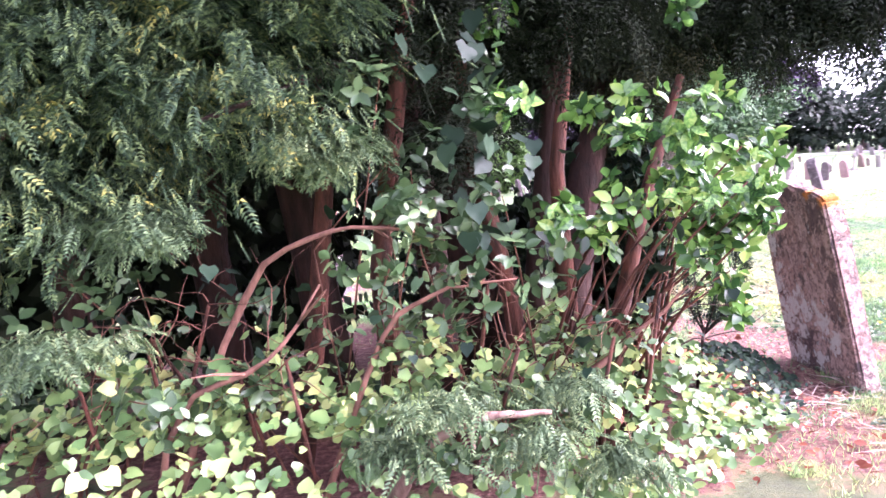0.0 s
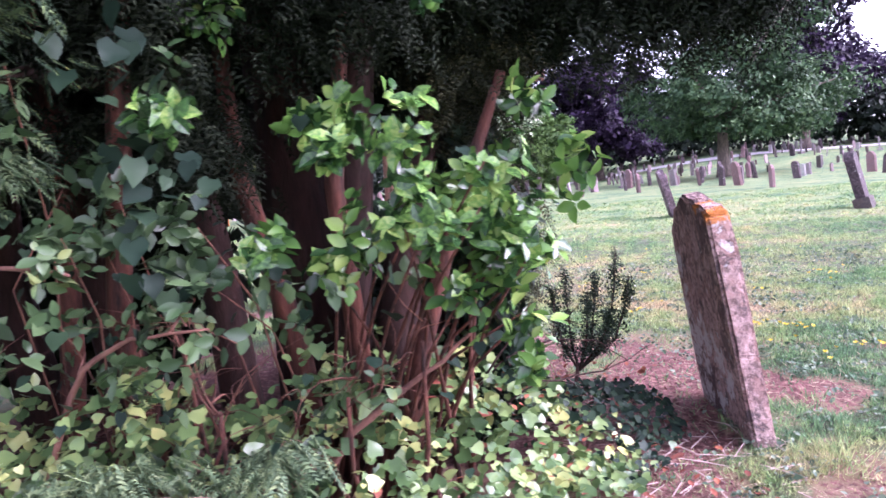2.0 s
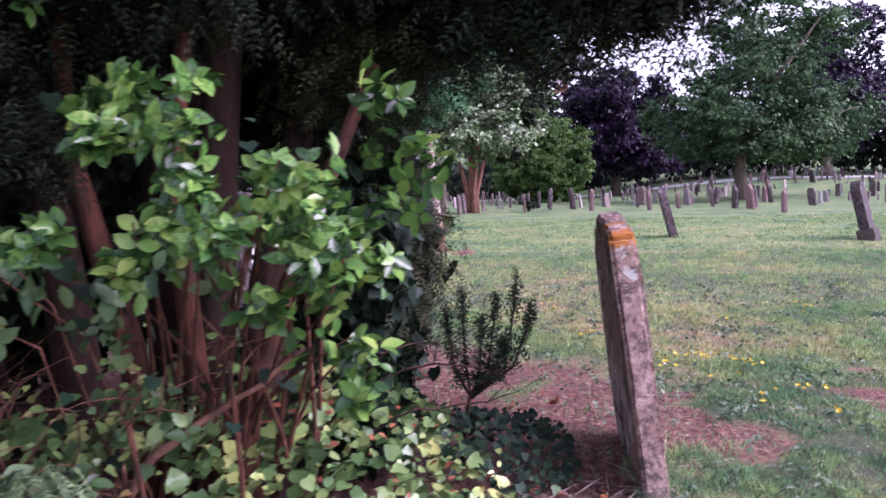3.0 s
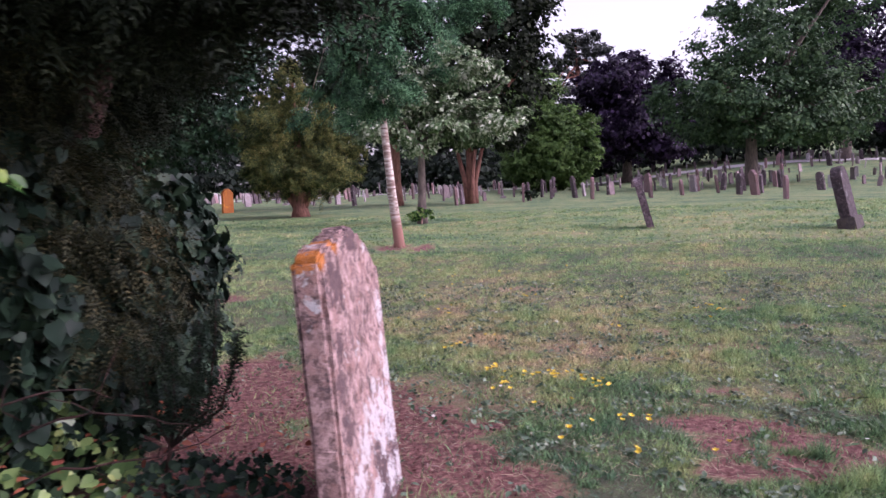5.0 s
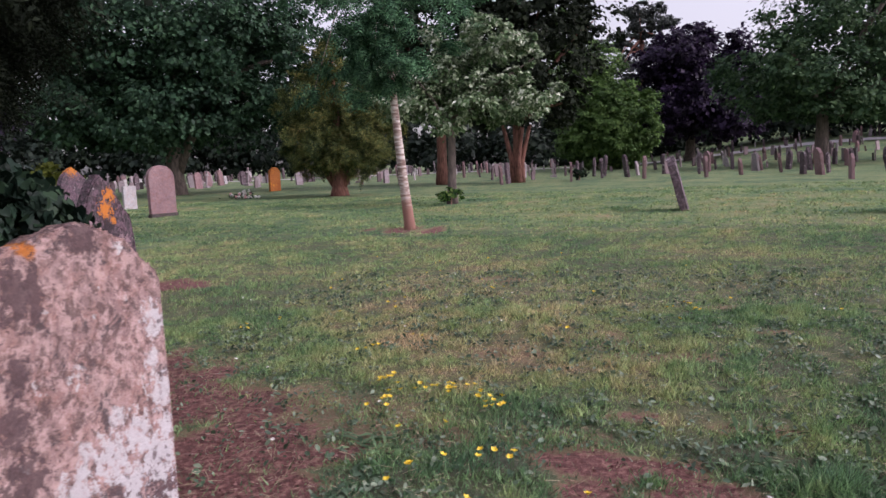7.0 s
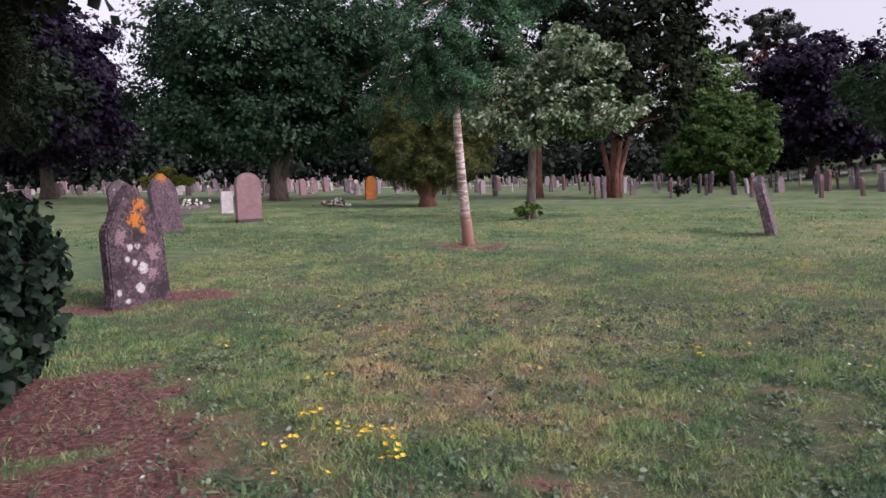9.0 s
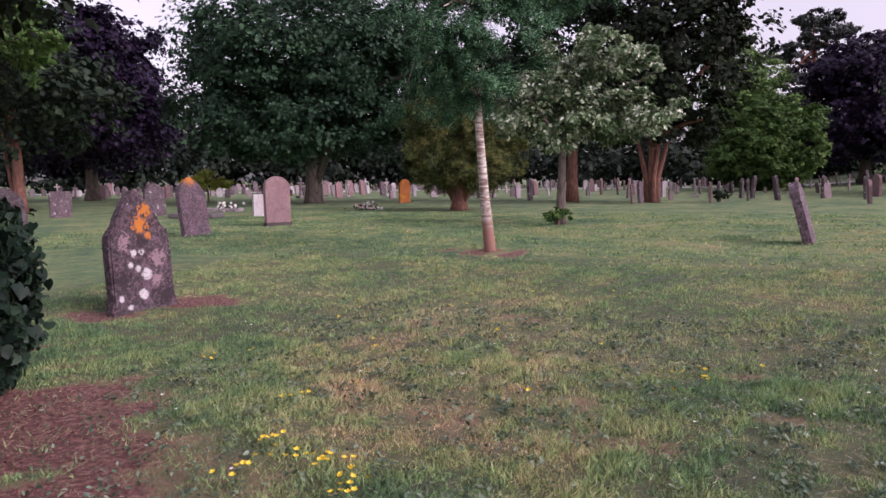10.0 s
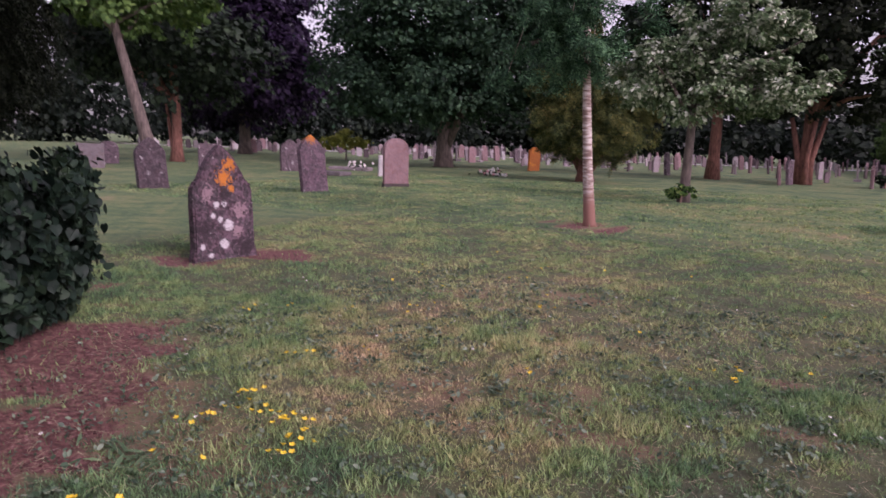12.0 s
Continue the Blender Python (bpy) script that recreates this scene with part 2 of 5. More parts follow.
LICHEN_STONE = stone_material("lichen_stone", (0.045, 0.027, 0.036), (0.16, 0.1, 0.125), 0.66, 0.46, 0.8, 8.0,
                              [(0.02, 0.92, 0.065, ORANGE, 9.0), (0.08, 1.08, 0.05, ORANGE, 9.0), (0.1, 0.8, 0.03, ORANGE), (0.05, 0.38, 0.055, CHALK, 2.0), (-0.02, 0.17, 0.045, CHALK, 2.0), (-0.1, 0.62, 0.028, CHALK, 3.0), (-0.15, 0.5, 0.022, CHALK, 3.0), (-0.3, 0.15, 0.022, CHALK, 3.0), (0.0, 0.63, 0.025, CHALK, 3.0), (-0.06, 0.45, 0.02, CHALK, 3.0), (-0.2, 0.05, 0.02, CHALK, 3.0), (0.2, 0.55, 0.07, (0.3, 0.2, 0.22), 8.0), (0.16, 0.3, 0.06, (0.3, 0.2, 0.22), 8.0), (-0.2, 0.75, 0.06, (0.3, 0.2, 0.22), 8.0), (-0.25, 0.35, 0.09, (0.03, 0.02, 0.024), 8.0), (0.25, 0.12, 0.1, (0.03, 0.02, 0.024), 8.0), (0.0, 0.72, 0.06, (0.03, 0.02, 0.024), 8.0)], 0.75)
GREY_STONE = stone_material("grey_stone", (0.085, 0.06, 0.072), (0.25, 0.18, 0.21), 0.62, 0.5, 0.76, 7.0, mottle=0.6, vary=True)
TIPPED_STONE = stone_material("grey_stone_orange_tip", (0.1, 0.06, 0.085), (0.22, 0.15, 0.18), 0.66, 0.5, 0.8, 7.0, [(0.0, 1.46, 0.14, ORANGE)], mottle=0.6)
PINK_STONE = stone_material("rose_stone", (0.29, 0.18, 0.19), (0.45, 0.3, 0.32), 0.72, 0.8, 0.8, 4.0, mottle=0.1, vary=True)
PALE_STONE = stone_material("pale_stone", (0.28, 0.24, 0.26), (0.46, 0.41, 0.44), 0.72, 0.66, 0.85, 4.0, vary=True)
WHITE_STONE = stone_material("white_stone", (0.5, 0.48, 0.5), (0.72, 0.7, 0.72), 0.7, 0.75, 0.9, 4.0, vary=True)
RUST_STONE = stone_material("rust_stone", (0.42, 0.13, 0.035), (0.52, 0.2, 0.05), 0.75, 0.66, 0.6, 4.0)


# ---- mesh helpers ----
def part(name, bm, mat, parent=None, label=""):
    me = bpy.data.meshes.new(name)
    bm.to_mesh(me)
    bm.free()
    return hang(name, me, mat, parent, label)


def hang(name, me, mat, parent=None, label=""):
    if mat and not me.materials:
        me.materials.append(mat)
    ob = new(name, me)
    if parent:
        ob.parent = parent
    return tagged(ob, label)


def tube(bm, pts, radii, seg=8, wobble=0.0, rng=RNG):
    """A tapered limb through pts."""
    pts = [Vector(p) for p in pts]
    rings = []
    for i, p in enumerate(pts):
        way = (pts[min(i + 1, len(pts) - 1)] - pts[max(i - 1, 0)]).normalized()
        side = way.cross(Vector((0.31, 0.87, 0.12))).normalized()
        up = way.cross(side)
        ring = []
        for k in range(seg):
            a = 2 * math.pi * k / seg
            r = radii[i] * (1 + wobble * float(rng.uniform(-1, 1)))
            ring.append(bm.verts.new(p + (side * math.cos(a) + up * math.sin(a)) * r))
        rings.append(ring)
    for a, b in zip(rings, rings[1:]):
        for k in range(seg):
            f = bm.faces.new((a[k], a[(k + 1) % seg], b[(k + 1) % seg], b[k]))
            f.smooth = True
    bm.faces.new(rings[-1])
    bm.faces.new(list(reversed(rings[0])))


# leaf shapes: vertices, then faces
QUAD = (np.array([(0, -0.5, 0), (0.42, 0, 0.1), (0, 0.5, 0), (-0.42, 0, 0.1)], float), [(0, 1, 2), (0, 2, 3)])
OVAL = (np.array([(0, -0.5, 0), (0.2, -0.32, 0.05), (0.31, 0, 0.09), (0.2, 0.3, 0.05), (0, 0.55, -0.05), (-0.2, 0.3, 0.05), (-0.31, 0, 0.09), (-0.2, -0.32, 0.05), (0, 0, 0)], float),
        [(0, 1, 8), (1, 2, 8), (2, 3, 8), (3, 4, 8), (4, 5, 8), (5, 6, 8), (6, 7, 8), (7, 0, 8)])
IVY = (np.array([(0, -0.36, 0), (0.28, -0.46, 0.05), (0.46, -0.2, 0.02), (0.4, 0.02, 0.05), (0.25, 0.22, 0.05), (0, 0.5, -0.05), (-0.25, 0.22, 0.05), (-0.4, 0.02, 0.05), (-0.46, -0.2, 0.02), (-0.28, -0.46, 0.05), (0, -0.05, -0.02)], float),
       [(0, 1, 10), (1, 2, 10), (2, 3, 10), (3, 4, 10), (4, 5, 10), (5, 6, 10), (6, 7, 10), (7, 8, 10), (8, 9, 10), (9, 0, 10)])


def _spray(n, length, width, droop):
    """A flat twig with two rows of narrow leaflets."""
    v, f = [], []
    for i in range(n):
        y = length * (i / (n - 1) - 0.5)
        l = width * (1 - 0.5 * abs(2 * i / (n - 1) - 0.8))
        for s in (-1, 1):
            k = len(v)
            v += [(0, y, 0), (s * l * 0.55, y + 0.07 * length + 0.02, 0.03), (s * l, y + 0.16 * length, -droop), (s * l * 0.5, y - 0.03 * length, 0.0)]
            f += [(k, k + 1, k + 2), (k, k + 2, k + 3)]
    return np.array(v, float), f


FINE_NEEDLES = _spray(9, 1.0, 0.26, 0.04)
FROND = _spray(5, 0.9, 0.42, 0.08)
NEEDLES = _spray(5, 1.0, 0.3, 0.02)


def basis(normal, rng, along=None):
    """Turning matrices that lay a leaf's z on each normal, spun at random or with y towards along."""
    n = normal / (np.linalg.norm(normal, axis=1, keepdims=True) + 1e-9)
    ref = rng.normal(size=n.shape) if along is None else along + 0.25 * rng.normal(size=n.shape)
    y = ref - (ref * n).sum(1, keepdims=True) * n
    y /= np.linalg.norm(y, axis=1, keepdims=True) + 1e-9
    x = np.cross(y, n)
    return np.stack([x, y, n], axis=2)


def scattered(name, shape, pos, rot, size):
    """One mesh of many copies of a shape."""
    tv, tf = shape
    count, k, nf = len(pos), len(tv), len(tf)
    verts = np.einsum("nij,kj->nki", rot, tv) * np.reshape(size, (-1, 1, 1)) + pos[:, None, :]
    faces = np.array(tf)[None] + (np.arange(count) * k)[:, None, None]
    me = bpy.data.meshes.new(name)
    me.vertices.add(count * k)
    me.vertices.foreach_set("co", verts.astype(np.float32).ravel())
    me.loops.add(count * nf * 3)
    me.loops.foreach_set("vertex_index", faces.astype(np.int32).ravel())
    me.polygons.add(count * nf)
    me.polygons.foreach_set("loop_start", np.arange(0, count * nf * 3, 3, dtype=np.int32))
    me.update(calc_edges=True)
    return me


def smooth(a, b, x):
    t = np.clip((x - a) / (b - a), 0, 1)
    return t * t * (3 - 2 * t)


def lawn_tone(nt, grain):
    """Lawn colour: dark green clumps, mid green, olive and dry straw in drifts of several sizes."""
    total = None
    for scale, share, detail in ((0.4, 0.3, 3), (1.7, 0.29, 4), (7.0, 0.24, 4), (26.0, 0.15, 3)):
        step = nt.nodes.new("ShaderNodeMath")
        step.operation = "MULTIPLY_ADD"
        nt.links.new(noise_of(nt, scale, detail), step.inputs[0])
        step.inputs[1].default_value = share
        if total is None:
            step.inputs[2].default_value = 0.0
        else:
            nt.links.new(total, step.inputs[2])
        total = step.outputs[0]
    tc = nt.nodes.new("ShaderNodeTexCoord")
    for centre, reach, lift in (((1.4, 3.9, 0), 2.6, 0.06), ((0.4, 5.9, 0), 2.4, 0.05), ((-0.5, 7.5, 0), 3.5, 0.02), ((0.7, 3.1, 0), 1.3, 0.03), ((4.6, 0.8, 0), 2.6, -0.08), ((0.9, 1.4, 0), 1.1, -0.06), ((3.0, 1.6, 0), 1.8, -0.04), ((5.0, 16.0, 0), 9.0, 0.025)):
        away = nt.nodes.new("ShaderNodeVectorMath")
        away.operation = "DISTANCE"
        nt.links.new(tc.outputs["Object"], away.inputs[0])
        away.inputs[1].default_value = centre
        near_by = nt.nodes.new("ShaderNodeMapRange")
        near_by.interpolation_type = "SMOOTHSTEP"
        near_by.inputs["From Min"].default_value, near_by.inputs["From Max"].default_value = 0.0, reach
        near_by.inputs["To Min"].default_value, near_by.inputs["To Max"].default_value = lift, 0.0
        nt.links.new(away.outputs["Value"], near_by.inputs["Value"])
        plus = nt.nodes.new("ShaderNodeMath")
        nt.links.new(total, plus.inputs[0])
        nt.links.new(near_by.outputs[0], plus.inputs[1])
        total = plus.outputs[0]
    drift = ramp(nt, total, [(0.4, (0.065, 0.145, 0.075)), (0.47, (0.14, 0.24, 0.1)), (0.52, (0.235, 0.31, 0.125)), (0.565, (0.33, 0.33, 0.155)), (0.62, (0.46, 0.34, 0.2))])
    return mixed(nt, 1.0, drift, ramp(nt, grain, [(0.05, (0.2,) * 3), (0.5, (0.72,) * 3), (0.85, (1.0,) * 3)]), "MULTIPLY")


# ---- ground ----
BARE = [(-0.35, 0.75, 0.75, 0.8, 1.0), (-1.08, 2.55, 0.66, 0.5, 1.0), (-0.8, 1.75, 0.66, 0.75, 0.9), (-0.3, 2.1, 0.5, 0.5, 0.72), (0.05, 1.5, 0.55, 0.35, 0.85), (0.3, 1.0, 0.36, 0.5, 1.0), (1.8, 1.4, 0.3, 0.15, 1.0), (1.93, 0.88, 0.2, 0.18, 1.0),
        (2.3, 0.96, 0.3, 0.14, 1.0), (1.68, 1.08, 0.16, 0.2, 0.85), (2.05, 1.17, 0.24, 0.15, 0.85), (1.68, 0.82, 0.26, 0.14, 0.9), (0.38, 1.4, 0.34, 0.2, 0.9), (0.62, 0.62, 0.3, 0.35, 0.7), (1.95, 1.95, 0.22, 0.12, 0.7), (0.3, 2.0, 0.8, 0.45, 0.42), (0.95, 1.75, 0.6, 0.3, 0.42), (1.6, 1.65, 0.45, 0.25, 0.35), (2.2, 3.0, 0.4, 0.16, 0.5), (1.3, 3.1, 0.35, 0.2, 0.45), (1.55, 4.6, 0.5, 0.2, 0.4), (0.1, 5.4, 0.6, 0.25, 0.45), (1.0, 5.9, 0.7, 0.3, 0.45), (3.1, 3.6, 0.3, 0.12, 0.5), (0.75, 3.0, 0.3, 0.15, 0.4), (-1.15, 11.85, 0.9, 0.5, 1.0), (-2.7, 5.9, 0.65, 0.35, 1.0), (-3.2, 4.9, 0.5, 0.35, 0.8), (-2.6, 0.9, 2.0, 2.3, 1.0),
        (-0.6, -0.3, 0.6, 0.5, 0.7), (0.3, -0.5, 0.5, 0.35, 0.6), (2.9, 4.5, 0.25, 0.15, 0.6), (1.9, 3.5, 0.45, 0.3, 0.4), (2.5, 1.85, 0.3, 0.1, 0.6),
        (-8.0, 28.5, 2.6, 0.9, 0.7), (4.6, 14.8, 0.4, 0.2, 0.5), (8.1, 12.6, 0.5, 0.25, 0.5)]


def height(x, y):
    x, y = np.asarray(x, float), np.asarray(y, float)
    rise = 0.062 * np.clip(y - 48, 0, 120) * smooth(8, 40, x)
    bump = 0.018 * np.sin(1.3 * x + 0.7 * y) * np.sin(0.9 * y - 0.4 * x + 1) + 0.01 * np.sin(3.1 * x - 2.2 * y)
    return rise + bump


def bare(x, y):
    x, y = np.asarray(x, float), np.asarray(y, float)
    wave = 0.28 * np.sin(5.1 * x + 2.3 * y) * np.sin(4.3 * y - 3.1 * x) + 0.18 * np.sin(13 * x - 7 * y) * np.sin(11 * y + 5 * x)
    out = np.zeros_like(x)
    for cx, cy, rx, ry, s in BARE:
        d = np.hypot((x - cx) / rx, (y - cy) / ry)
        out = np.maximum(out, s * (1 - smooth(0.55, 1.25, d + wave)))
    return out


def steps(lo, hi, fine, far):
    a = list(np.arange(lo, hi + 1e-6, fine))
    up, s = [], fine
    while (up[-1] if up else hi) < far:
        s *= 1.22
        up.append((up[-1] if up else hi) + s)
    down, s = [], fine
    while (down[-1] if down else lo) > -far:
        s *= 1.22
        down.append((down[-1] if down else lo) - s)
    return np.array(down[::-1] + a + up)


def build_ground():
    xs, ys = steps(-5, 6, 0.09, 900), steps(-4.5, 9, 0.09, 900)
    gx, gy = np.meshgrid(xs, ys)
    gz = height(gx, gy)
    n, m = gx.shape
    idx = np.arange(n * m).reshape(n, m)
    quads = np.stack([idx[:-1, :-1], idx[:-1, 1:], idx[1:, 1:], idx[1:, :-1]], axis=-1).reshape(-1, 4)
    me = bpy.data.meshes.new("ground")
    soil = bare(gx, gy)
    gz = gz - 0.012 * soil
    me.vertices.add(n * m)
    me.vertices.foreach_set("co", np.stack([gx, gy, gz], axis=-1).astype(np.float32).ravel())
    me.loops.add(quads.size)
    me.loops.foreach_set("vertex_index", quads.astype(np.int32).ravel())
    me.polygons.add(len(quads))
    me.polygons.foreach_set("loop_start", np.arange(0, quads.size, 4, dtype=np.int32))
    me.polygons.foreach_set("use_smooth", np.ones(len(quads), bool))
    me.update(calc_edges=True)
    at = me.attributes.new("soil", "FLOAT", "POINT")
    at.data.foreach_set("value", soil.astype(np.float32).ravel())
    # where blades stand: brown thatch, with the shade between blades painted in
    thatch = smooth(-6, -4, gx) * smooth(9.5, 7.5, gx) * smooth(13, 9, gy) * smooth(-3, -1, gy) * (1 - soil)
    at = me.attributes.new("thatch", "FLOAT", "POINT")
    at.data.foreach_set("value", thatch.astype(np.float32).ravel())
    mat, nt, b = material("lawn_and_soil")
    fine = noise_of(nt, 70, 6, 0.75)
    col = lawn_tone(nt, fine)
    under = nt.nodes.new("ShaderNodeAttribute")
    under.attribute_name = "thatch"
    # darker, browner turf floor: dead thatch plus painted shade between the blades
    col = mixed(nt, under.outputs["Fac"], col, mixed(nt, 0.6, col, (0.085, 0.06, 0.042)))
    earth = ramp(nt, noise_of(nt, 25, 8, 0.75), [(0.3, (0.04, 0.013, 0.014)), (0.5, (0.16, 0.062, 0.056)), (0.68, (0.42, 0.22, 0.19))])
    attr = nt.nodes.new("ShaderNodeAttribute")
    attr.attribute_name = "soil"
    torn = nt.nodes.new("ShaderNodeMath")
    torn.operation = "MULTIPLY_ADD"
    nt.links.new(noise_of(nt, 30, 5, 0.7), torn.inputs[0])
    torn.inputs[1].default_value = 0.65
    share = nt.nodes.new("ShaderNodeMath")
    share.operation = "MULTIPLY"
    share.inputs[1].default_value = 0.5
    nt.links.new(attr.outputs["Fac"], share.inputs[0])
    nt.links.new(share.outputs[0], torn.inputs[2])
    col = mixed(nt, ramp(nt, torn.outputs[0], [(0.43, (0, 0, 0)), (0.56, (0.7,) * 3)]), col, (0.26, 0.16, 0.1))
    col = mixed(nt, ramp(nt, torn.outputs[0], [(0.56, (0, 0, 0)), (0.68, (1, 1, 1))]), col, earth)
    nt.links.new(col, b.inputs["Base Color"])
    b.inputs["Roughness"].default_value = 0.95
    bumped(nt, b, fine, 0.8, 0.03)
    return tagged(hang("ground", me, mat), "mown cemetery lawn with dry patches and bare reddish soil", "ground", kind="structure")


build_ground()


# ---- trees ----
def crown_mesh(name, shape, balls, clumps, per, clump_r, leaf, rng, droop=0.0, shell=0.35, flat=0.55):
    """Leaves in clumps near the outside of a few ellipsoids: (x, y, z, rx, ry, rz)."""
    balls = np.array(balls, float)
    w = (balls[:, 3] * balls[:, 4] * balls[:, 5]) ** (2 / 3)
    pick = rng.choice(len(balls), clumps, p=w / w.sum())
    d = rng.normal(size=(clumps, 3))
    d /= np.linalg.norm(d, axis=1, keepdims=True)
    r = rng.uniform(0, 1, (clumps, 1)) ** shell
    centre = balls[pick, :3] + d * balls[pick, 3:] * r
    size = clump_r * rng.uniform(0.55, 1.4, clumps)
    owner = np.repeat(np.arange(clumps), per)
    off = rng.normal(size=(clumps * per, 3)) * np.array([1, 1, flat]) * 0.55
    pos = centre[owner] + off * size[owner, None]
    pos[:, 2] -= droop * np.hypot(off[:, 0], off[:, 1]) * size[owner]
    normal = d[owner] * 0.6 + off * 0.5 + rng.normal(size=pos.shape) * 0.5 + np.array([0, 0, 0.7])
    along = off + d[owner] * 0.5 + np.array([0, 0, -0.4 - droop])
    return scattered(name, shape, pos, basis(normal, rng, along), leaf * rng.uniform(0.6, 1.35, len(pos))), centre


def lobed_crown(name, shape, balls, clumps, per, leaf, rng, droop=0.0, lobe=0.34, flat=0.6):
    """A crown of rounded boughs set round a few ellipsoids, each bough clad with leafy sprigs over its upper side."""
    balls = np.array(balls, float)
    lobes = max(14, clumps // 7)
    w = (balls[:, 3] * balls[:, 4] * balls[:, 5]) ** (2 / 3)
    pick = rng.choice(len(balls), lobes, p=w / w.sum())
    d = rng.normal(size=(lobes, 3))
    d /= np.linalg.norm(d, axis=1, keepdims=True)
    size = balls[pick, 3:].mean(axis=1) * lobe * rng.uniform(0.6, 1.3, lobes)
    heart = balls[pick, :3] + d * np.maximum(balls[pick, 3:] - 0.5 * size[:, None], 0.05) * rng.uniform(0.3, 1.0, (lobes, 1)) ** 0.5
    own = rng.integers(0, lobes, clumps)
    e = rng.normal(size=(clumps, 3)) + d[own] * 0.7 + np.array([0, 0, 0.45])
    e /= np.linalg.norm(e, axis=1, keepdims=True)
    centre = heart[own] + e * size[own, None] * np.array([1, 1, flat]) * rng.uniform(0.7, 1.12, (clumps, 1))
    inside = rng.uniform(0, 1, clumps) < 0.22
    centre[inside] = (balls[pick[own], :3] + e * balls[pick[own], 3:] * rng.uniform(0.1, 0.85, (clumps, 1)))[inside]
    who = np.repeat(np.arange(clumps), per)
    off = rng.normal(size=(clumps * per, 3)) * np.array([1, 1, 0.6])
    pos = centre[who] + off * (0.2 * size[own] * rng.uniform(0.7, 1.4, clumps))[who, None]
    pos[:, 2] -= droop * 0.2 * size[own][who] * np.hypot(off[:, 0], off[:, 1])
    normal = e[who] * 0.8 + rng.normal(size=pos.shape) * 0.42 + np.array([0, 0, 0.45])
    along = off * 0.6 + e[who] + np.array([0, 0, -0.35 - droop])
    return scattered(name, shape, pos, basis(normal, rng, along), leaf * rng.uniform(0.6, 1.35, len(pos))), centre


def tree(name, at, label, category, trunk, bark, balls, leaf_mat, shape=QUAD, clumps=260, per=30, leaf=0.3, seed=1, limbs=5, droop=0.0, lobe=0.34, flat=0.6, group=""):
    """trunk: a list of stems, each a list of (x, y, z, radius) from the tree's foot."""
    rng = np.random.default_rng(seed)
    foot = new(name)
    foot.location = (at[0], at[1], float(height(at[0], at[1])))
    tagged(foot, label, category, group)
    crown, centres = lobed_crown("crown", shape, balls, int(clumps * 1.6), per, leaf * 0.8, rng, droop, lobe, flat)
    for stem in trunk:
        bm = bmesh.new()
        tube(bm, [s[:3] for s in stem], [s[3] for s in stem], 10, 0.07, rng)
        part("trunk", bm, bark, foot)
    top = Vector(trunk[0][-1][:3])
    mid = Vector(trunk[0][-2][:3])
    for i in range(limbs):
        end = Vector(centres[rng.integers(len(centres))])
        start = mid.lerp(top, float(rng.uniform(0.1, 1)))
        bend = start.lerp(end, 0.5) + Vector((0, 0, 0.08 * (end - start).length))
        bm = bmesh.new()
        r = trunk[0][-1][3] * 0.75
        tube(bm, [start, bend, end], [r, r * 0.6, r * 0.2], 6, 0.1, rng)
        part("limb", bm, bark, foot)
    hang("crown", crown, leaf_mat, foot)
    return foot


def straight(h, r0, r1, lean=(0, 0), n=5):
    out = []
    for i in range(n):
        t = i / (n - 1)
        out.append((lean[0] * t * h, lean[1] * t * h, -0.15 + t * (h + 0.15), (r0 * (1.35 if i == 0 else 1) * (1 - t) + r1 * t)))
    return out


# slim pale-barked tree on the lawn
mat, nt, b = material("pale_ringed_bark")
tc = nt.nodes.new("ShaderNodeTexCoord")
mp = nt.nodes.new("ShaderNodeMapping")
mp.inputs["Scale"].default_value = (6, 6, 26)
nt.links.new(tc.outputs["Object"], mp.inputs[0])
rings = node(nt, "ShaderNodeTexNoise", Scale=1.0, Detail=5.0)
nt.links.new(mp.outputs[0], rings.inputs["Vector"])
spotty = ramp(nt, rings.outputs[0], [(0.4, (0.2, 0.13, 0.11)), (0.5, (0.36, 0.28, 0.24)), (0.62, (0.58, 0.52, 0.48))])
sep = nt.nodes.new("ShaderNodeSeparateXYZ")
nt.links.new(tc.outputs["Object"], sep.inputs[0])
low = ramp(nt, sep.outputs[2], [(0.35, (0.0,) * 3), (0.75, (1,) * 3)])
nt.links.new(mixed(nt, low, (0.26, 0.13, 0.1), spotty), b.inputs["Base Color"])
b.inputs["Roughness"].default_value = 0.85
bumped(nt, b, rings.outputs[0], 0.5, 0.01)
PALE_BARK = mat
tree("rowan_tree", (-1.12, 12.0), "slim tree with pale ringed bark and feathery green leaves", "tree",
     [[(0, 0, -0.1, 0.15), (-0.01, 0, 0.1, 0.115), (-0.1, 0, 1.0, 0.088), (-0.2, 0, 2.2, 0.074), (-0.3, 0, 4.0, 0.06), (-0.25, 0.1, 6.5, 0.04)]], PALE_BARK,
     [(-0.3, 0, 4.2, 1.7, 1.6, 1.1), (-0.2, 0, 5.7, 1.6, 1.6, 1.4), (0.6, -0.3, 2.95, 1.0, 1.0, 0.6), (-1.1, 0.1, 2.9, 1.1, 1.0, 0.65), (-0.2, -0.6, 3.5, 1.0, 0.7, 0.5), (-0.2, -0.7, 4.5, 1.0, 0.6, 0.8), (-2.2, 0.3, 4.6, 0.9, 0.8, 0.6), (1.4, 0.2, 4.6, 0.9, 0.8, 0.6)], ROWAN_LEAF, FROND, 230, 14, 0.3, 3, 18, 0.6, 0.4)
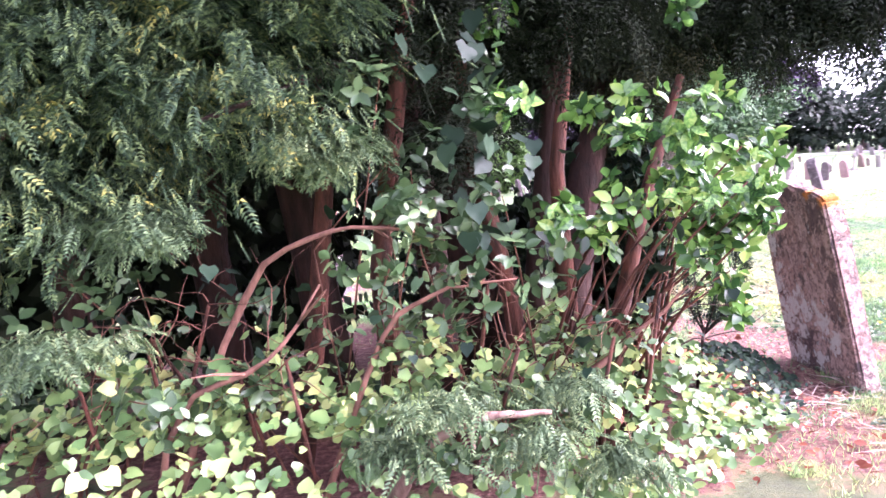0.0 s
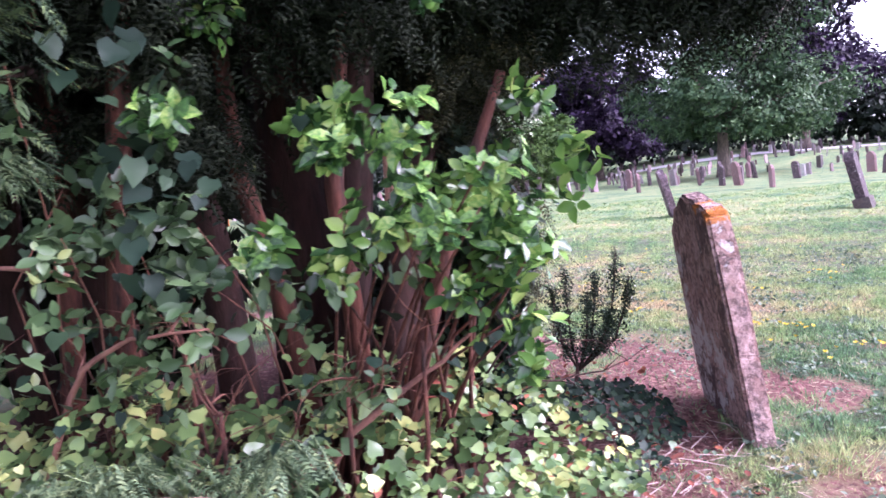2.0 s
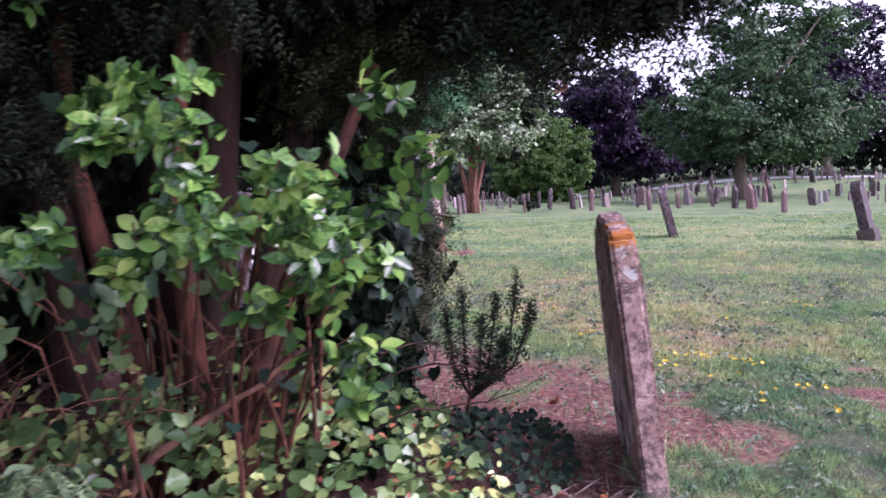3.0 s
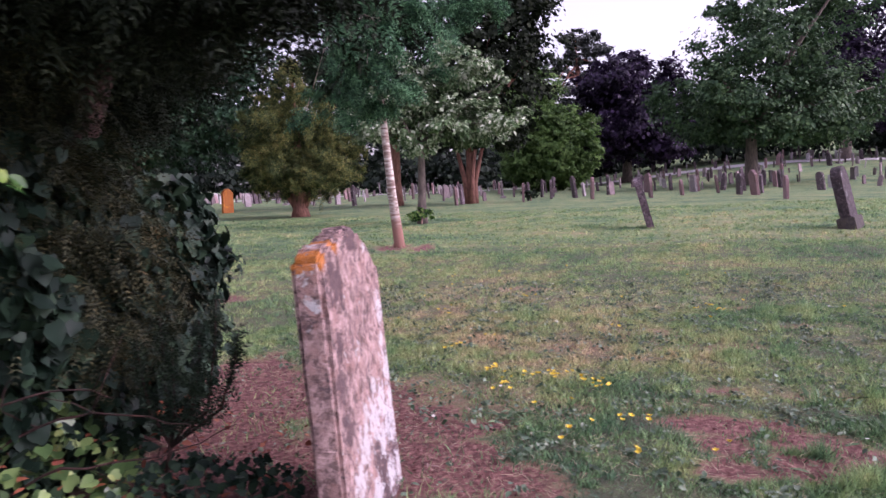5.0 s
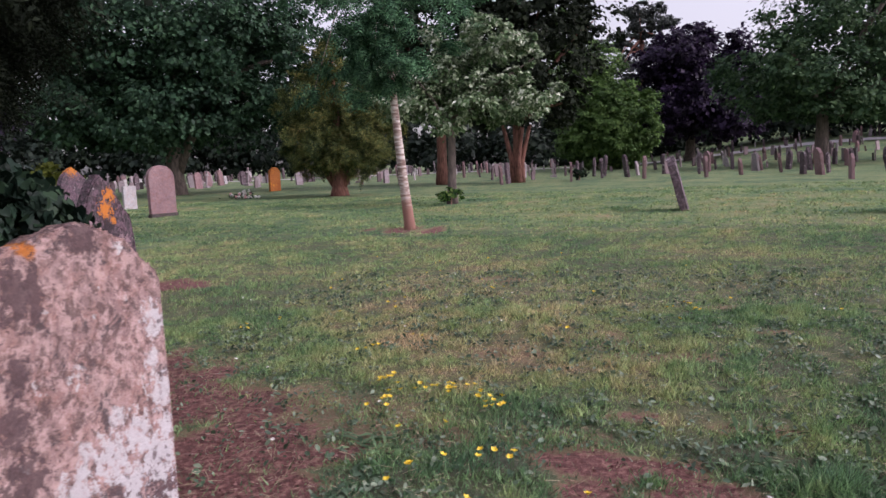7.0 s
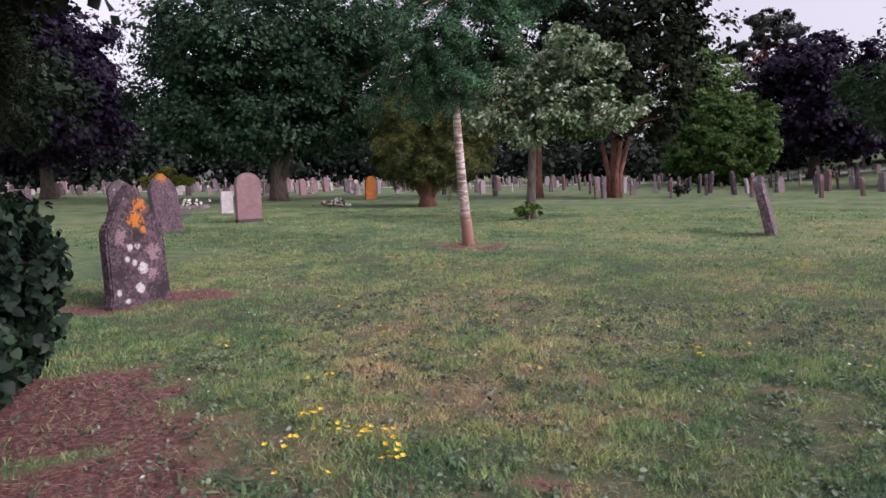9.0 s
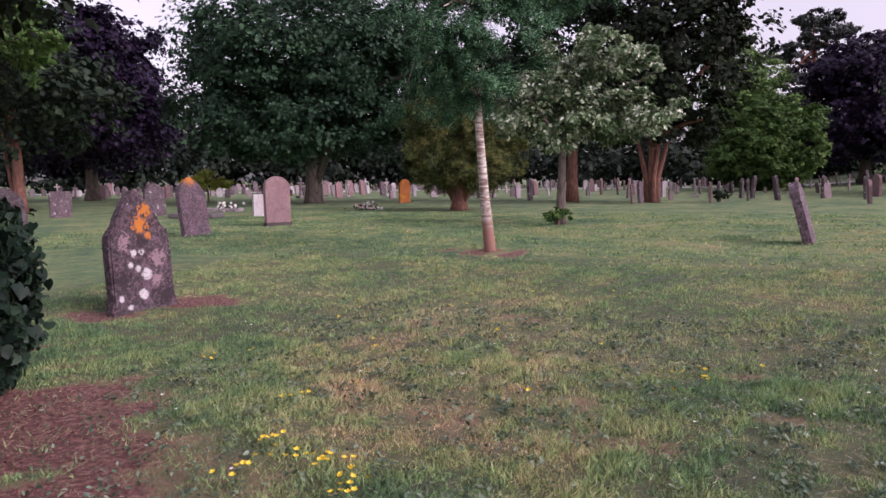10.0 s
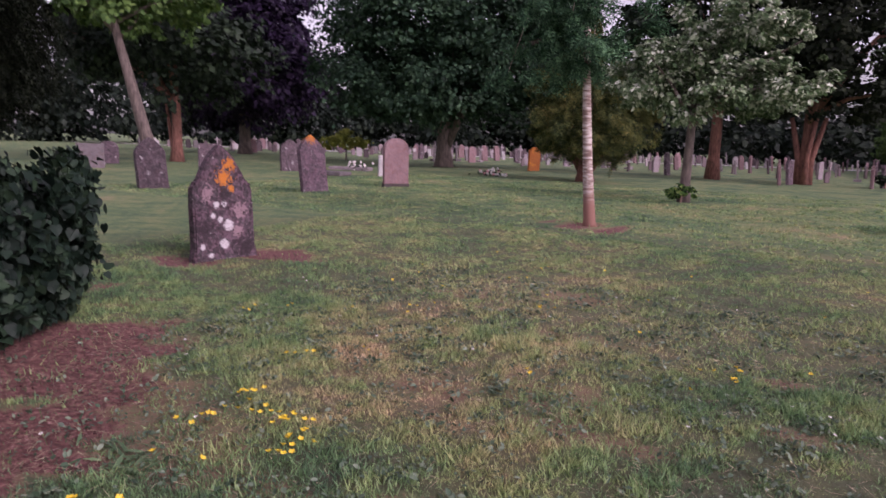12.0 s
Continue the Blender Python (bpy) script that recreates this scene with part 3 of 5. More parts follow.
# silver-leaved tree with a thin stem
tree("whitebeam_tree", (-1.3, 19.7), "small tree with silvery white-green leaves and a thin stem", "tree",
     [straight(2.6, 0.15, 0.1, (0.03, 0))], GREY_BARK,
     [(0.2, 0, 3.2, 2.3, 1.9, 1.2), (1.8, 0, 3.1, 1.5, 1.3, 0.9), (0.8, 0, 4.7, 1.9, 1.5, 0.9), (-1.3, 0, 3.3, 1.6, 1.4, 0.9), (2.5, -0.2, 4.4, 0.28, 0.28, 0.7), (1.7, -0.3, 5.0, 0.3, 0.3, 0.6), (0.9, 0, 5.4, 0.3, 0.3, 0.5), (2.9, -0.2, 3.5, 0.5, 0.4, 0.4)], WHITE_LEAF, OVAL, 420, 46, 0.155, 4, 9, 0.0, 0.33, 0.7)
tree("golden_cypress", (-7.3, 28.0), "broad golden-green cypress on a short red trunk", "tree",
     [straight(2.0, 0.35, 0.25), [(0, 0, 0.2, 0.2), (0.5, 0, 1.0, 0.16), (1.0, 0.1, 1.8, 0.1)], [(0, 0, 0.2, 0.2), (-0.5, 0, 1.0, 0.16), (-1.0, 0.1, 1.8, 0.1)]], RED_BARK,
     [(0.2, 0, 2.1, 2.7, 2.4, 1.2), (-0.6, -1, 1.7, 1.6, 1.2, 0.6), (1.0, -1, 1.6, 1.4, 1.2, 0.6), (0, 0, 3.6, 2.1, 2.0, 1.5), (-0.3, 0, 5.1, 1.2, 1.2, 1.3), (1.6, 0, 2.6, 1.2, 1.2, 0.8), (-1.7, 0, 3.2, 1.2, 1.2, 1.3)], GOLD_LEAF, NEEDLES, 700, 24, 0.36, 5, 4, -1.2, 0.3, 1.5)
tree("tall_dark_tree", (-4.35, 38.8), "tall dark tree with a thick pale red trunk", "tree",
     [straight(5.5, 0.31, 0.24)], RED_BARK,
     [(0, 0, 6.0, 4.0, 4.0, 2.6), (0, 1, 10, 4.2, 4.0, 4.0), (-3, 0, 7.5, 3, 3, 2.4)], DARK_LEAF, QUAD, 420, 34, 0.34, 6, 6)
tree("old_yew_tree", (0.0, 38.0), "old yew with a flaring fluted red trunk and dark crown", "tree",
     [straight(3.2, 0.3, 0.2), [(-0.22, 0, -0.1, 0.22), (-0.28, 0, 1.2, 0.15), (-0.75, 0, 3.2, 0.1)], [(0.22, 0, -0.1, 0.22), (0.26, 0, 1.2, 0.15), (0.75, 0, 3.2, 0.1)], [(0.05, -0.25, -0.1, 0.2), (0.1, -0.25, 1.4, 0.14), (0.35, -0.2, 3.2, 0.1)]], RED_BARK,
     [(0.5, 0, 4.2, 4.0, 3.5, 1.6), (1.0, 0, 8.0, 4.4, 4.0, 4.0), (2.2, 0.5, 12, 3.0, 3, 3.0)], YEW_LEAF, QUAD, 430, 34, 0.34, 7, 6)
tree("beech_tree", (6.5, 76), "tall leafy light green tree behind a rounded yew", "tree", [straight(5.0, 0.4, 0.3)], GREY_BARK,
     [(-0.5, 0, 6.0, 5.0, 4.5, 4.5), (-1.0, 0, 10.5, 4.3, 4, 3.6), (-2.2, 0, 14.5, 3.0, 3, 2.8)], LIME_LEAF, QUAD, 620, 32, 0.34, 8, 5)
tree("clipped_yew", (7.4, 66), "rounded dome-shaped dark green yew", "tree", [straight(1.5, 0.4, 0.3)], RED_BARK,
     [(0, 0, 4.2, 5.0, 4.6, 4.2), (0, 0, 1.9, 4.5, 4.2, 1.9)], DOME_LEAF, QUAD, 1100, 34, 0.34, 9, 2, 0.0, 0.2, 1.0)
tree("copper_beech", (17.5, 80), "large dark purple copper beech", "tree", [straight(4, 0.6, 0.45)], GREY_BARK,
     [(0, 0, 6.5, 8.0, 7, 4.5), (0, -1, 3.6, 7.0, 6, 2.0), (0, 0, 11, 6.0, 6, 4.0)], COPPER_LEAF, QUAD, 620, 30, 0.55, 10, 4)
tree("copper_beech", (43, 82), "dark purple copper beech behind a green tree", "tree", [straight(4, 0.6, 0.45)], GREY_BARK,
     [(0, 0, 9, 8.0, 7, 6), (0, 0, 15, 6.0, 6, 5.0)], COPPER_LEAF, QUAD, 400, 30, 0.6, 11, 4)
tree("lime_tree", (21.5, 53.5), "wide spreading green tree above rows of graves", "tree", [straight(4, 0.5, 0.4)], GREY_BARK,
     [(0, 0, 6.0, 7.5, 7, 3.0), (0, 0, 4.0, 6.5, 6, 1.3), (6, 0, 4.2, 5, 5, 1.4), (1, 0, 10.5, 6.4, 6.5, 4.0), (6, 0, 6.5, 5.5, 5.5, 3.4), (-1, 0, 14.5, 3.5, 3.5, 2.4), (3.5, 0, 13.5, 5, 5, 3), (-4, -2, 7, 4, 4, 3)], LIME_TREE_LEAF, QUAD, 900, 34, 0.36, 12, 8)
tree("oak_tree", (-19.1, 35.7), "large spreading broad-leaved tree with a forked trunk", "tree",
     [straight(4.2, 0.5, 0.38), [(0.2, 0, 1.2, 0.25), (0.9, 0, 2.8, 0.24), (2.2, 0, 4.8, 0.18)]], GREY_BARK,
     [(0, 0, 4.6, 7.5, 6.5, 2.4), (0, -1, 3.4, 5.5, 5, 0.9), (0, 0, 9, 8.0, 7, 4.0), (-4, -1, 6, 4.5, 4.5, 3.5), (5, 0, 7, 4.5, 4.5, 3.6)], OAK_LEAF, QUAD, 1100, 40, 0.32, 13, 9)
tree("copper_beech", (-42, 41), "dark purple-leaved tree at the back of the lawn", "tree", [straight(4, 0.5, 0.4)], GREY_BARK,
     [(0, 0, 6, 8.0, 7, 4.6), (0, 0, 10.5, 6, 6, 4)], COPPER_LEAF, QUAD, 700, 30, 0.5, 14, 4)
tree("leaning_tree", (-22.7, 18.6), "slender leaning tree with bright green leaves", "tree", [straight(6.5, 0.27, 0.15, (-0.15, -0.2))], GREY_BARK,
     [(-0.3, 0, 6.4, 3.4, 3, 1.3), (-1.5, -1, 8.2, 3.6, 3.4, 2.2)], LIME_LEAF, QUAD, 300, 34, 0.3, 15, 6)
tree("yew_tree", (-28, 23.7), "yew with a red trunk under dark foliage", "tree", [straight(3.4, 0.3, 0.2), [(-0.2, 0, 0, 0.12), (-0.5, 0, 1.5, 0.1), (-0.8, 0, 3, 0.08)]], RED_BARK,
     [(0, 0, 5.5, 5, 5, 3.0), (-3, 0, 8, 5, 5, 4)], DARK_LEAF, QUAD, 380, 30, 0.4, 16, 4)
tree("scots_pine", (16.5, 112), "tall Scots pine with an open flat crown", "tree", [straight(20, 0.5, 0.3)], RED_BARK,
     [(-3, 0, 17.5, 4.5, 4, 1.8), (2.5, 0, 20.0, 5, 4, 1.8), (0, 0, 22.2, 4.0, 3, 1.4), (4.5, 0, 16, 4.5, 4, 2.0), (-2, 0, 14, 5, 4, 2), (1, 0, 12, 5.5, 4, 2)], PINE_LEAF, QUAD, 420, 34, 0.5, 17, 8)
tree("yellow_shrub", (-29, 38.5), "low yellow-leaved shrub among graves", "shrub", [straight(0.8, 0.08, 0.05)], GREY_BARK,
     [(0, 0, 1.3, 1.9, 1.5, 0.8)], YELLOW_SHRUB, QUAD, 70, 30, 0.2, 18, 3)
tree("laurel_shrub", (-1.28, 19.35), "small dark green shrub at the foot of a tree", "shrub", [straight(0.3, 0.03, 0.02)], TWIG,
     [(0, 0, 0.3, 0.42, 0.4, 0.24)], HOLLY_LEAF, OVAL, 40, 14, 0.12, 19, 3)
tree("round_shrub", (3.4, 38.0), "small rounded dark shrub beside a headstone", "shrub", [straight(0.3, 0.04, 0.03)], TWIG,
     [(0, 0, 0.45, 0.5, 0.5, 0.45)], DARK_LEAF, QUAD, 40, 20, 0.13, 20, 2)

# woodland that closes the view behind the graves
rng = np.random.default_rng(30)
balls = []
for i in range(70):
    a = radians(-78 + 125 * i / 69 + rng.uniform(-1, 1))
    d = rng.uniform(98, 125)
    h = rng.uniform(8, 17) * (0.62 if 2 < math.degrees(a) < 24 else 1.0)
    x, y = d * math.sin(a), d * math.cos(a)
    g = float(height(x, y))
    balls += [(x, y, g + h * 0.32, 6.5, 6.0, h * 0.34), (x, y, g + h * 0.66, 5.2, 5.0, h * 0.34)]
me, _ = crown_mesh("far_woodland", QUAD, balls, 4200, 24, 1.8, 0.8, rng, 0.0, 0.3)
tagged(hang("far_woodland", me, FAR_LEAF), "dark belt of trees behind the cemetery", "trees", kind="stuff")


# ---- headstones ----
def outline(shape, w, h):
    """Half-turned outline of a headstone in (across, up)."""
    e = w / 2
    if shape == "shouldered":
        arc = [(0.37 * w * math.cos(a), h * 0.86 + h * 0.14 * math.sin(a)) for a in np.linspace(0.15, math.pi - 0.15, 13)]
        return [(-e, -0.35), (e, -0.35), (e, h * 0.83), (e * 0.86, h * 0.865), *arc, (-e * 0.86, h * 0.865), (-e, h * 0.83)]
    if shape == "chipped":
        top = [(e, h * 0.77), (e * 0.985, h * 0.83), (e * 0.93, h * 0.865), (e * 0.84, h * 0.885), (e * 0.72, h * 0.905), (e * 0.6, h * 0.95), (e * 0.5, h * 0.962), (e * 0.4, h * 0.955), (e * 0.33, h * 0.985), (e * 0.2, h * 0.98), (e * 0.05, h), (-e * 0.12, h * 0.99),
               (-e * 0.2, h * 0.965), (-e * 0.4, h * 0.955), (-e * 0.55, h * 0.925), (-e * 0.72, h * 0.92), (-e * 0.85, h * 0.9), (-e * 0.93, h * 0.88), (-e, h * 0.865), (-e, h * 0.7)]
        return [(-e, -0.35), (e, -0.35), (e * 1.01, h * 0.3), *top, (-e * 1.0, h * 0.3)]
    if shape == "round":
        return [(-e, -0.3), (e, -0.3), *[(e * math.cos(a), h - e * 0.8 + e * 0.8 * math.sin(a)) for a in np.linspace(0, math.pi, 13)]]
    if shape == "gothic":
        right = [(e * (1 - t ** 1.9), h * 0.68 + h * 0.32 * t) for t in np.linspace(0, 1, 8)]
        return [(-e, -0.3), (e, -0.3), *right, *[(-x, y) for x, y in reversed(right[:-1])]]
    if shape == "ogee":
        right = [(e * 1.06, 0.0), (e * 0.98, 0.12), (e * 0.96, h * 0.5), (e * 0.94, h * 0.62), (e * 0.88, h * 0.66), (e * 0.78, h * 0.675), (e * 0.75, h * 0.7), (e * 0.61, h * 0.77), (e * 0.46, h * 0.86), (e * 0.2, h * 0.955)]
        return [(-e * 1.06, -0.3), (e * 1.06, -0.3), *right, (0.0, h), *[(-x, y) for x, y in reversed(right)]]
    return [(-e, -0.3), (e, -0.3), (e, h), (-e, h)]


def stone_mesh(shape, w, h, thick, worn=0.01, seed=1):
    rng = np.random.default_rng(seed)
    bm = bmesh.new()
    front = [bm.verts.new((thick / 2, x, z)) for x, z in outline(shape, w, h)]
    face = bm.faces.new(front)
    ext = bmesh.ops.extrude_face_region(bm, geom=[face])
    bmesh.ops.translate(bm, vec=(-thick, 0, 0), verts=[g for g in ext["geom"] if isinstance(g, bmesh.types.BMVert)])
    bmesh.ops.bevel(bm, geom=list(bm.edges), offset=worn, segments=2, affect="EDGES", clamp_overlap=True)
    bmesh.ops.recalc_face_normals(bm, faces=bm.faces)
    for v in bm.verts:
        v.co += Vector(rng.normal(size=3)) * worn * 0.18
    return bm


def headstone(at, shape, w, h, thick, mat, label, lean=(0, 0), turn=0, group="", seed=1, worn=0.012, sink=0.0, plinth=None):
    ob = part("headstone", stone_mesh(shape, w, h, thick, worn, seed), mat)
    ob.matrix_world = pose(at[0], at[1], float(height(at[0], at[1])) - sink, lean[0], lean[1], turn)
    if plinth:
        bm = bmesh.new()
        bmesh.ops.create_cube(bm, size=1, matrix=Matrix.Translation((0, 0, plinth[2] / 2 - 0.1)) @ Matrix.Diagonal((plinth[0], plinth[1], plinth[2] + 0.2, 1)))
        bmesh.ops.bevel(bm, geom=list(bm.edges), offset=0.02, segments=2, affect="EDGES")
        part("base", bm, DARK_BASE, ob, "dark mossy stone base")
    return tagged(ob, label, "headstone", group)


DARK_BASE = stone_material("mossy_base", (0.05, 0.04, 0.04), (0.12, 0.1, 0.09), 0.75, 0.5, 0.9, 6.0)
headstone((0.095, 0.43), "chipped", 0.78, 1.15, 0.105, NEAR_STONE, "leaning shouldered pink sandstone headstone spotted with white lichen", (-8.5, -6.4), -5, seed=2, worn=0.014)
headstone((-3.08, 5.34), "ogee", 0.8, 1.3, 0.13, LICHEN_STONE, "pointed grey headstone covered in orange and white lichen", (0, -4), -8, seed=3, worn=0.024)
headstone((-9.6, 17.7), "round", 0.86, 1.5, 0.14, PINK_STONE, "round-topped rose stone headstone on the lawn", (0, -1), -25, "headstones on the lawn", 4, plinth=(0.2, 0.9, 0.1))
headstone((-9.5, 13.9), "gothic", 0.8, 1.5, 0.16, TIPPED_STONE, "grey headstone with an orange lichened top", (0, -10), -12, "headstones on the lawn", 5)
headstone((-12.55, 11.2), "gothic", 0.78, 1.32, 0.16, GREY_STONE, "broad dark grey headstone leaning back", (0, -12), -12, "headstones on the lawn", 6)
headstone((-18.3, 22.0), "gothic", 0.9, 1.35, 0.15, GREY_STONE, "pale lichened grey headstone", (0, -3), -15, "headstones on the lawn", 7)
headstone((4.62, 14.95), "shouldered", 0.8, 1.25, 0.17, GREY_STONE, "narrow grey headstone leaning far back", (0, -15), -12, "headstones on the lawn", 8)
headstone((8.25, 12.85), "round", 0.7, 1.32, 0.2, GREY_STONE, "round-topped grey headstone leaning back on a dark base", (0, -13), -38, "headstones on the lawn", 9, plinth=(0.34, 0.8, 0.24))
headstone((-13.9, 37.2), "shouldered", 0.8, 1.35, 0.14, RUST_STONE, "rusty orange lichened headstone under a tree", (0, 1), -25, "headstones on the lawn", 10)

headstone((-13.8, 22.7), "square", 0.5, 0.85, 0.12, WHITE_STONE, "small white headstone behind a rose stone one", (0, 0), -30, "headstones on the lawn", 11)
headstone((-23.0, 15.9), "square", 1.0, 0.95, 0.15, PALE_STONE, "pale square headstone at the edge of the lawn", (0, 0), -40, "headstones on the lawn", 12)
headstone((-26.5, 18.9), "round", 0.85, 1.0, 0.15, GREY_STONE, "dark round headstone at the edge of the lawn", (0, -3), -30, "headstones on the lawn", 13)
headstone((-21.5, 20.3), "square", 0.8, 1.05, 0.15, GREY_STONE, "dark square headstone under the trees", (0, 0), -30, "headstones on the lawn", 14)

# rows of further graves
FIXED = [(6.3, 40.9), (6.8, 37.6), (10.7, 42.7), (14.5, 39.9), (14.3, 36.0), (14.5, 34.3), (15.8, 36.8), (13.6, 28.6), (3.3, 38.6), (15.2, 46.1), (-7.3, 41.2), (-0.75, 35.6), (-0.45, 36.9),
         (2.9, 36.7), (22.5, 34.5), (24.0, 31.0), (19.5, 38.0), (25.5, 37.0), (9.0, 45.0), (12.2, 47.5), (5.2, 44.0)]
MODELS = []
rng = np.random.default_rng(41)
for shape, w, h, t, mat in (("round", 0.7, 1.2, 0.14, GREY_STONE), ("gothic", 0.75, 1.3, 0.15, GREY_STONE), ("square", 0.7, 1.0, 0.13, PALE_STONE), ("shouldered", 0.75, 1.2, 0.14, PINK_STONE),
                            ("round", 0.6, 0.95, 0.13, PALE_STONE), ("gothic", 0.6, 1.05, 0.13, PINK_STONE), ("square", 0.55, 0.85, 0.12, WHITE_STONE)):
    me = bpy.data.meshes.new("headstone")
    bm = stone_mesh(shape, w, h, t, 0.015, len(MODELS) + 20)
    bm.to_mesh(me)
    bm.free()
    me.materials.append(mat)
    tone = {GREY_STONE: "weathered grey", PALE_STONE: "pale grey", PINK_STONE: "reddish", WHITE_STONE: "white"}[mat]
    MODELS.append((me, f"{tone} {shape}-topped headstone among rows of distant graves"))


def cross_mesh():
    bm = bmesh.new()
    for c, d in (((0, 0, 0.7), (0.12, 0.14, 1.5)), ((0, 0, 1.1), (0.12, 0.62, 0.14)), ((0, 0, 0.08), (0.45, 0.55, 0.26))):
        bmesh.ops.create_cube(bm, size=1, matrix=Matrix.Translation(c) @ Matrix.Diagonal((*d, 1)))
    bmesh.ops.bevel(bm, geom=list(bm.edges), offset=0.015, segments=1, affect="EDGES")
    me = bpy.data.meshes.new("grave_cross")
    bm.to_mesh(me)
    bm.free()
    me.materials.append(PALE_STONE)
    return me


MODELS.append((cross_mesh(), "pale stone cross on a stepped base among graves"))
spots = list(FIXED)
tries = 0
while len(spots) < 290 and tries < 20000:
    tries += 1
    x, y = rng.uniform(-75, 62), rng.uniform(36, 98)
    x = round(x / 2.4) * 2.4 + rng.normal() * 0.25
    if y < 44 - 0.02 * x and (x < 3 or x > 60) or (x < 0 and y < 38 - x * 0.1) or math.atan2(x, y) > radians(40) or math.atan2(x, y) < radians(-58):
        continue
    if min((x - a) ** 2 + (y - b2) ** 2 for a, b2 in spots) < 1.6:
        continue
    if any((x - a) ** 2 + (y - b2) ** 2 < r * r for a, b2, r in ((-4.35, 38.8, 1.5), (0, 38, 1.8), (7.4, 66, 5.4), (-19, 35.7, 2), (21.5, 53.5, 1.5), (-42, 41, 2), (-29, 38.5, 3))):
        continue
    spots.append((x, y))
for i, (x, y) in enumerate(spots):
    me, label = MODELS[int(rng.integers(len(MODELS)))] if i >= len(FIXED) else MODELS[(i * 3) % 6]
    ob = new(me.name.split(".")[0], me)
    k = float(rng.uniform(0.85, 1.15))
    ob.matrix_world = pose(x, y, float(height(x, y)) - 0.03, float(rng.normal() * 2.5), float(rng.normal() * 4 - 3), float(rng.normal() * 8 - 5)) @ Matrix.Diagonal((k, k, k, 1))
    tagged(ob, label, "headstone", "rows of distant graves")

# the densest further rows, too many to count
mat, nt, b = material("distant_stone")
geo = nt.nodes.new("ShaderNodeNewGeometry")
tone = ramp(nt, geo.outputs["Random Per Island"], [(0.0, (0.06, 0.045, 0.05)), (0.4, (0.17, 0.12, 0.13)), (0.75, (0.36, 0.28, 0.29)), (1.0, (0.54, 0.5, 0.51))])
nt.links.new(mixed(nt, 1.0, tone, ramp(nt, noise_of(nt, 5.0, 6, 0.7), [(0.3, (0.55,) * 3), (0.7, (1.0,) * 3)]), "MULTIPLY"), b.inputs["Base Color"])
b.inputs["Roughness"].default_value = 0.9
crowd = bmesh.new()
for i in range(420):
    x, y = rng.uniform(-70, 60), rng.uniform(41, 96)
    if math.atan2(x, y) > radians(40) or math.atan2(x, y) < radians(-58) or (x < 0 and y < 42 - x * 0.15) or math.hypot(x - 7.4, y - 66) < 6:
        continue
    y = round(y / 3.0) * 3.0 + rng.normal() * 0.2
    old = len(crowd.verts)
    crowd.from_mesh(MODELS[int(rng.integers(7))][0])
    crowd.verts.ensure_lookup_table()
    k = float(rng.uniform(0.5, 0.92))
    m = pose(x, y, float(height(x, y)) - 0.03, float(rng.normal() * 2.5), float(rng.normal() * 4 - 3), float(rng.normal() * 20 - 15)) @ Matrix.Diagonal((k, k, k, 1))
    for v in crowd.verts[old:]:
        v.co = m @ v.co
me = bpy.data.meshes.new("distant_graves")
crowd.to_mesh(me)
crowd.free()
me.materials.clear()
tagged(hang("distant_graves", me, mat), "crowded rows of small weathered headstones far across the cemetery", "headstones", kind="stuff")

# pale path beyond the graves
def strip(name, line, width, mat, label):
    bm = bmesh.new()
    last = None
    pts = [Vector((*p, 0)) for p in line]
    dense = [a.lerp(b3, i / 24) for a, b3 in zip(pts, pts[1:]) for i in range(24)] + [pts[-1]]
    for i, p in enumerate(dense):
        way = (dense[min(i + 1, len(dense) - 1)] - dense[max(i - 1, 0)]).normalized()
        side = Vector((-way.y, way.x, 0)) * width / 2
        pair = [bm.verts.new((q.x, q.y, float(height(q.x, q.y)) + 0.05)) for q in (p - side, p + side)]
        if last:
            bm.faces.new((last[0], pair[0], pair[1], last[1]))
        last = pair
    return tagged(part(name, bm, mat), label, "path", kind="structure")


PATH_GREY = plain("path_gravel", (0.5, 0.47, 0.48), 0.9, 0.2, 3.0)
strip("path", [(-90, 55), (-35, 72), (5, 86), (28, 84), (80, 68)], 4.5, PATH_GREY, "pale gravel path between rows of graves")

# grave kerb with flowers, and a bunch of flowers on the lawn
def box_bm(size, bevel=0.01):
    bm = bmesh.new()
    bmesh.ops.create_cube(bm, size=1, matrix=Matrix.Translation((0, 0, size[2] / 2)) @ Matrix.Diagonal((*size, 1)))
    bmesh.ops.bevel(bm, geom=list(bm.edges), offset=bevel, segments=2, affect="EDGES")
    return bm


slab = part("grave_slab", box_bm((1.9, 0.9, 0.16), 0.03), PALE_STONE)
slab.matrix_world = pose(-18.0, 25.7, 0, 0, 0, 20)
tagged(slab, "low pale grave slab on the lawn", "grave")
slab2 = copy_thing(slab, pose(-15.6, 21.2, 0, 0, 0, 8))
slab3 = copy_thing(slab, pose(-25.6, 17.6, 0, 0, 0, -30))
PETAL_WHITE, PETAL_PINK, PETAL_YELLOW = plain("white_petal", (0.75, 0.72, 0.68), 0.6, 0.1), plain("pink_petal", (0.7, 0.35, 0.36), 0.6, 0.15), plain("yellow_petal", (0.8, 0.58, 0.03), 0.5, 0.1)
STEM_GREEN = plain("stem_green", (0.08, 0.16, 0.05), 0.6)


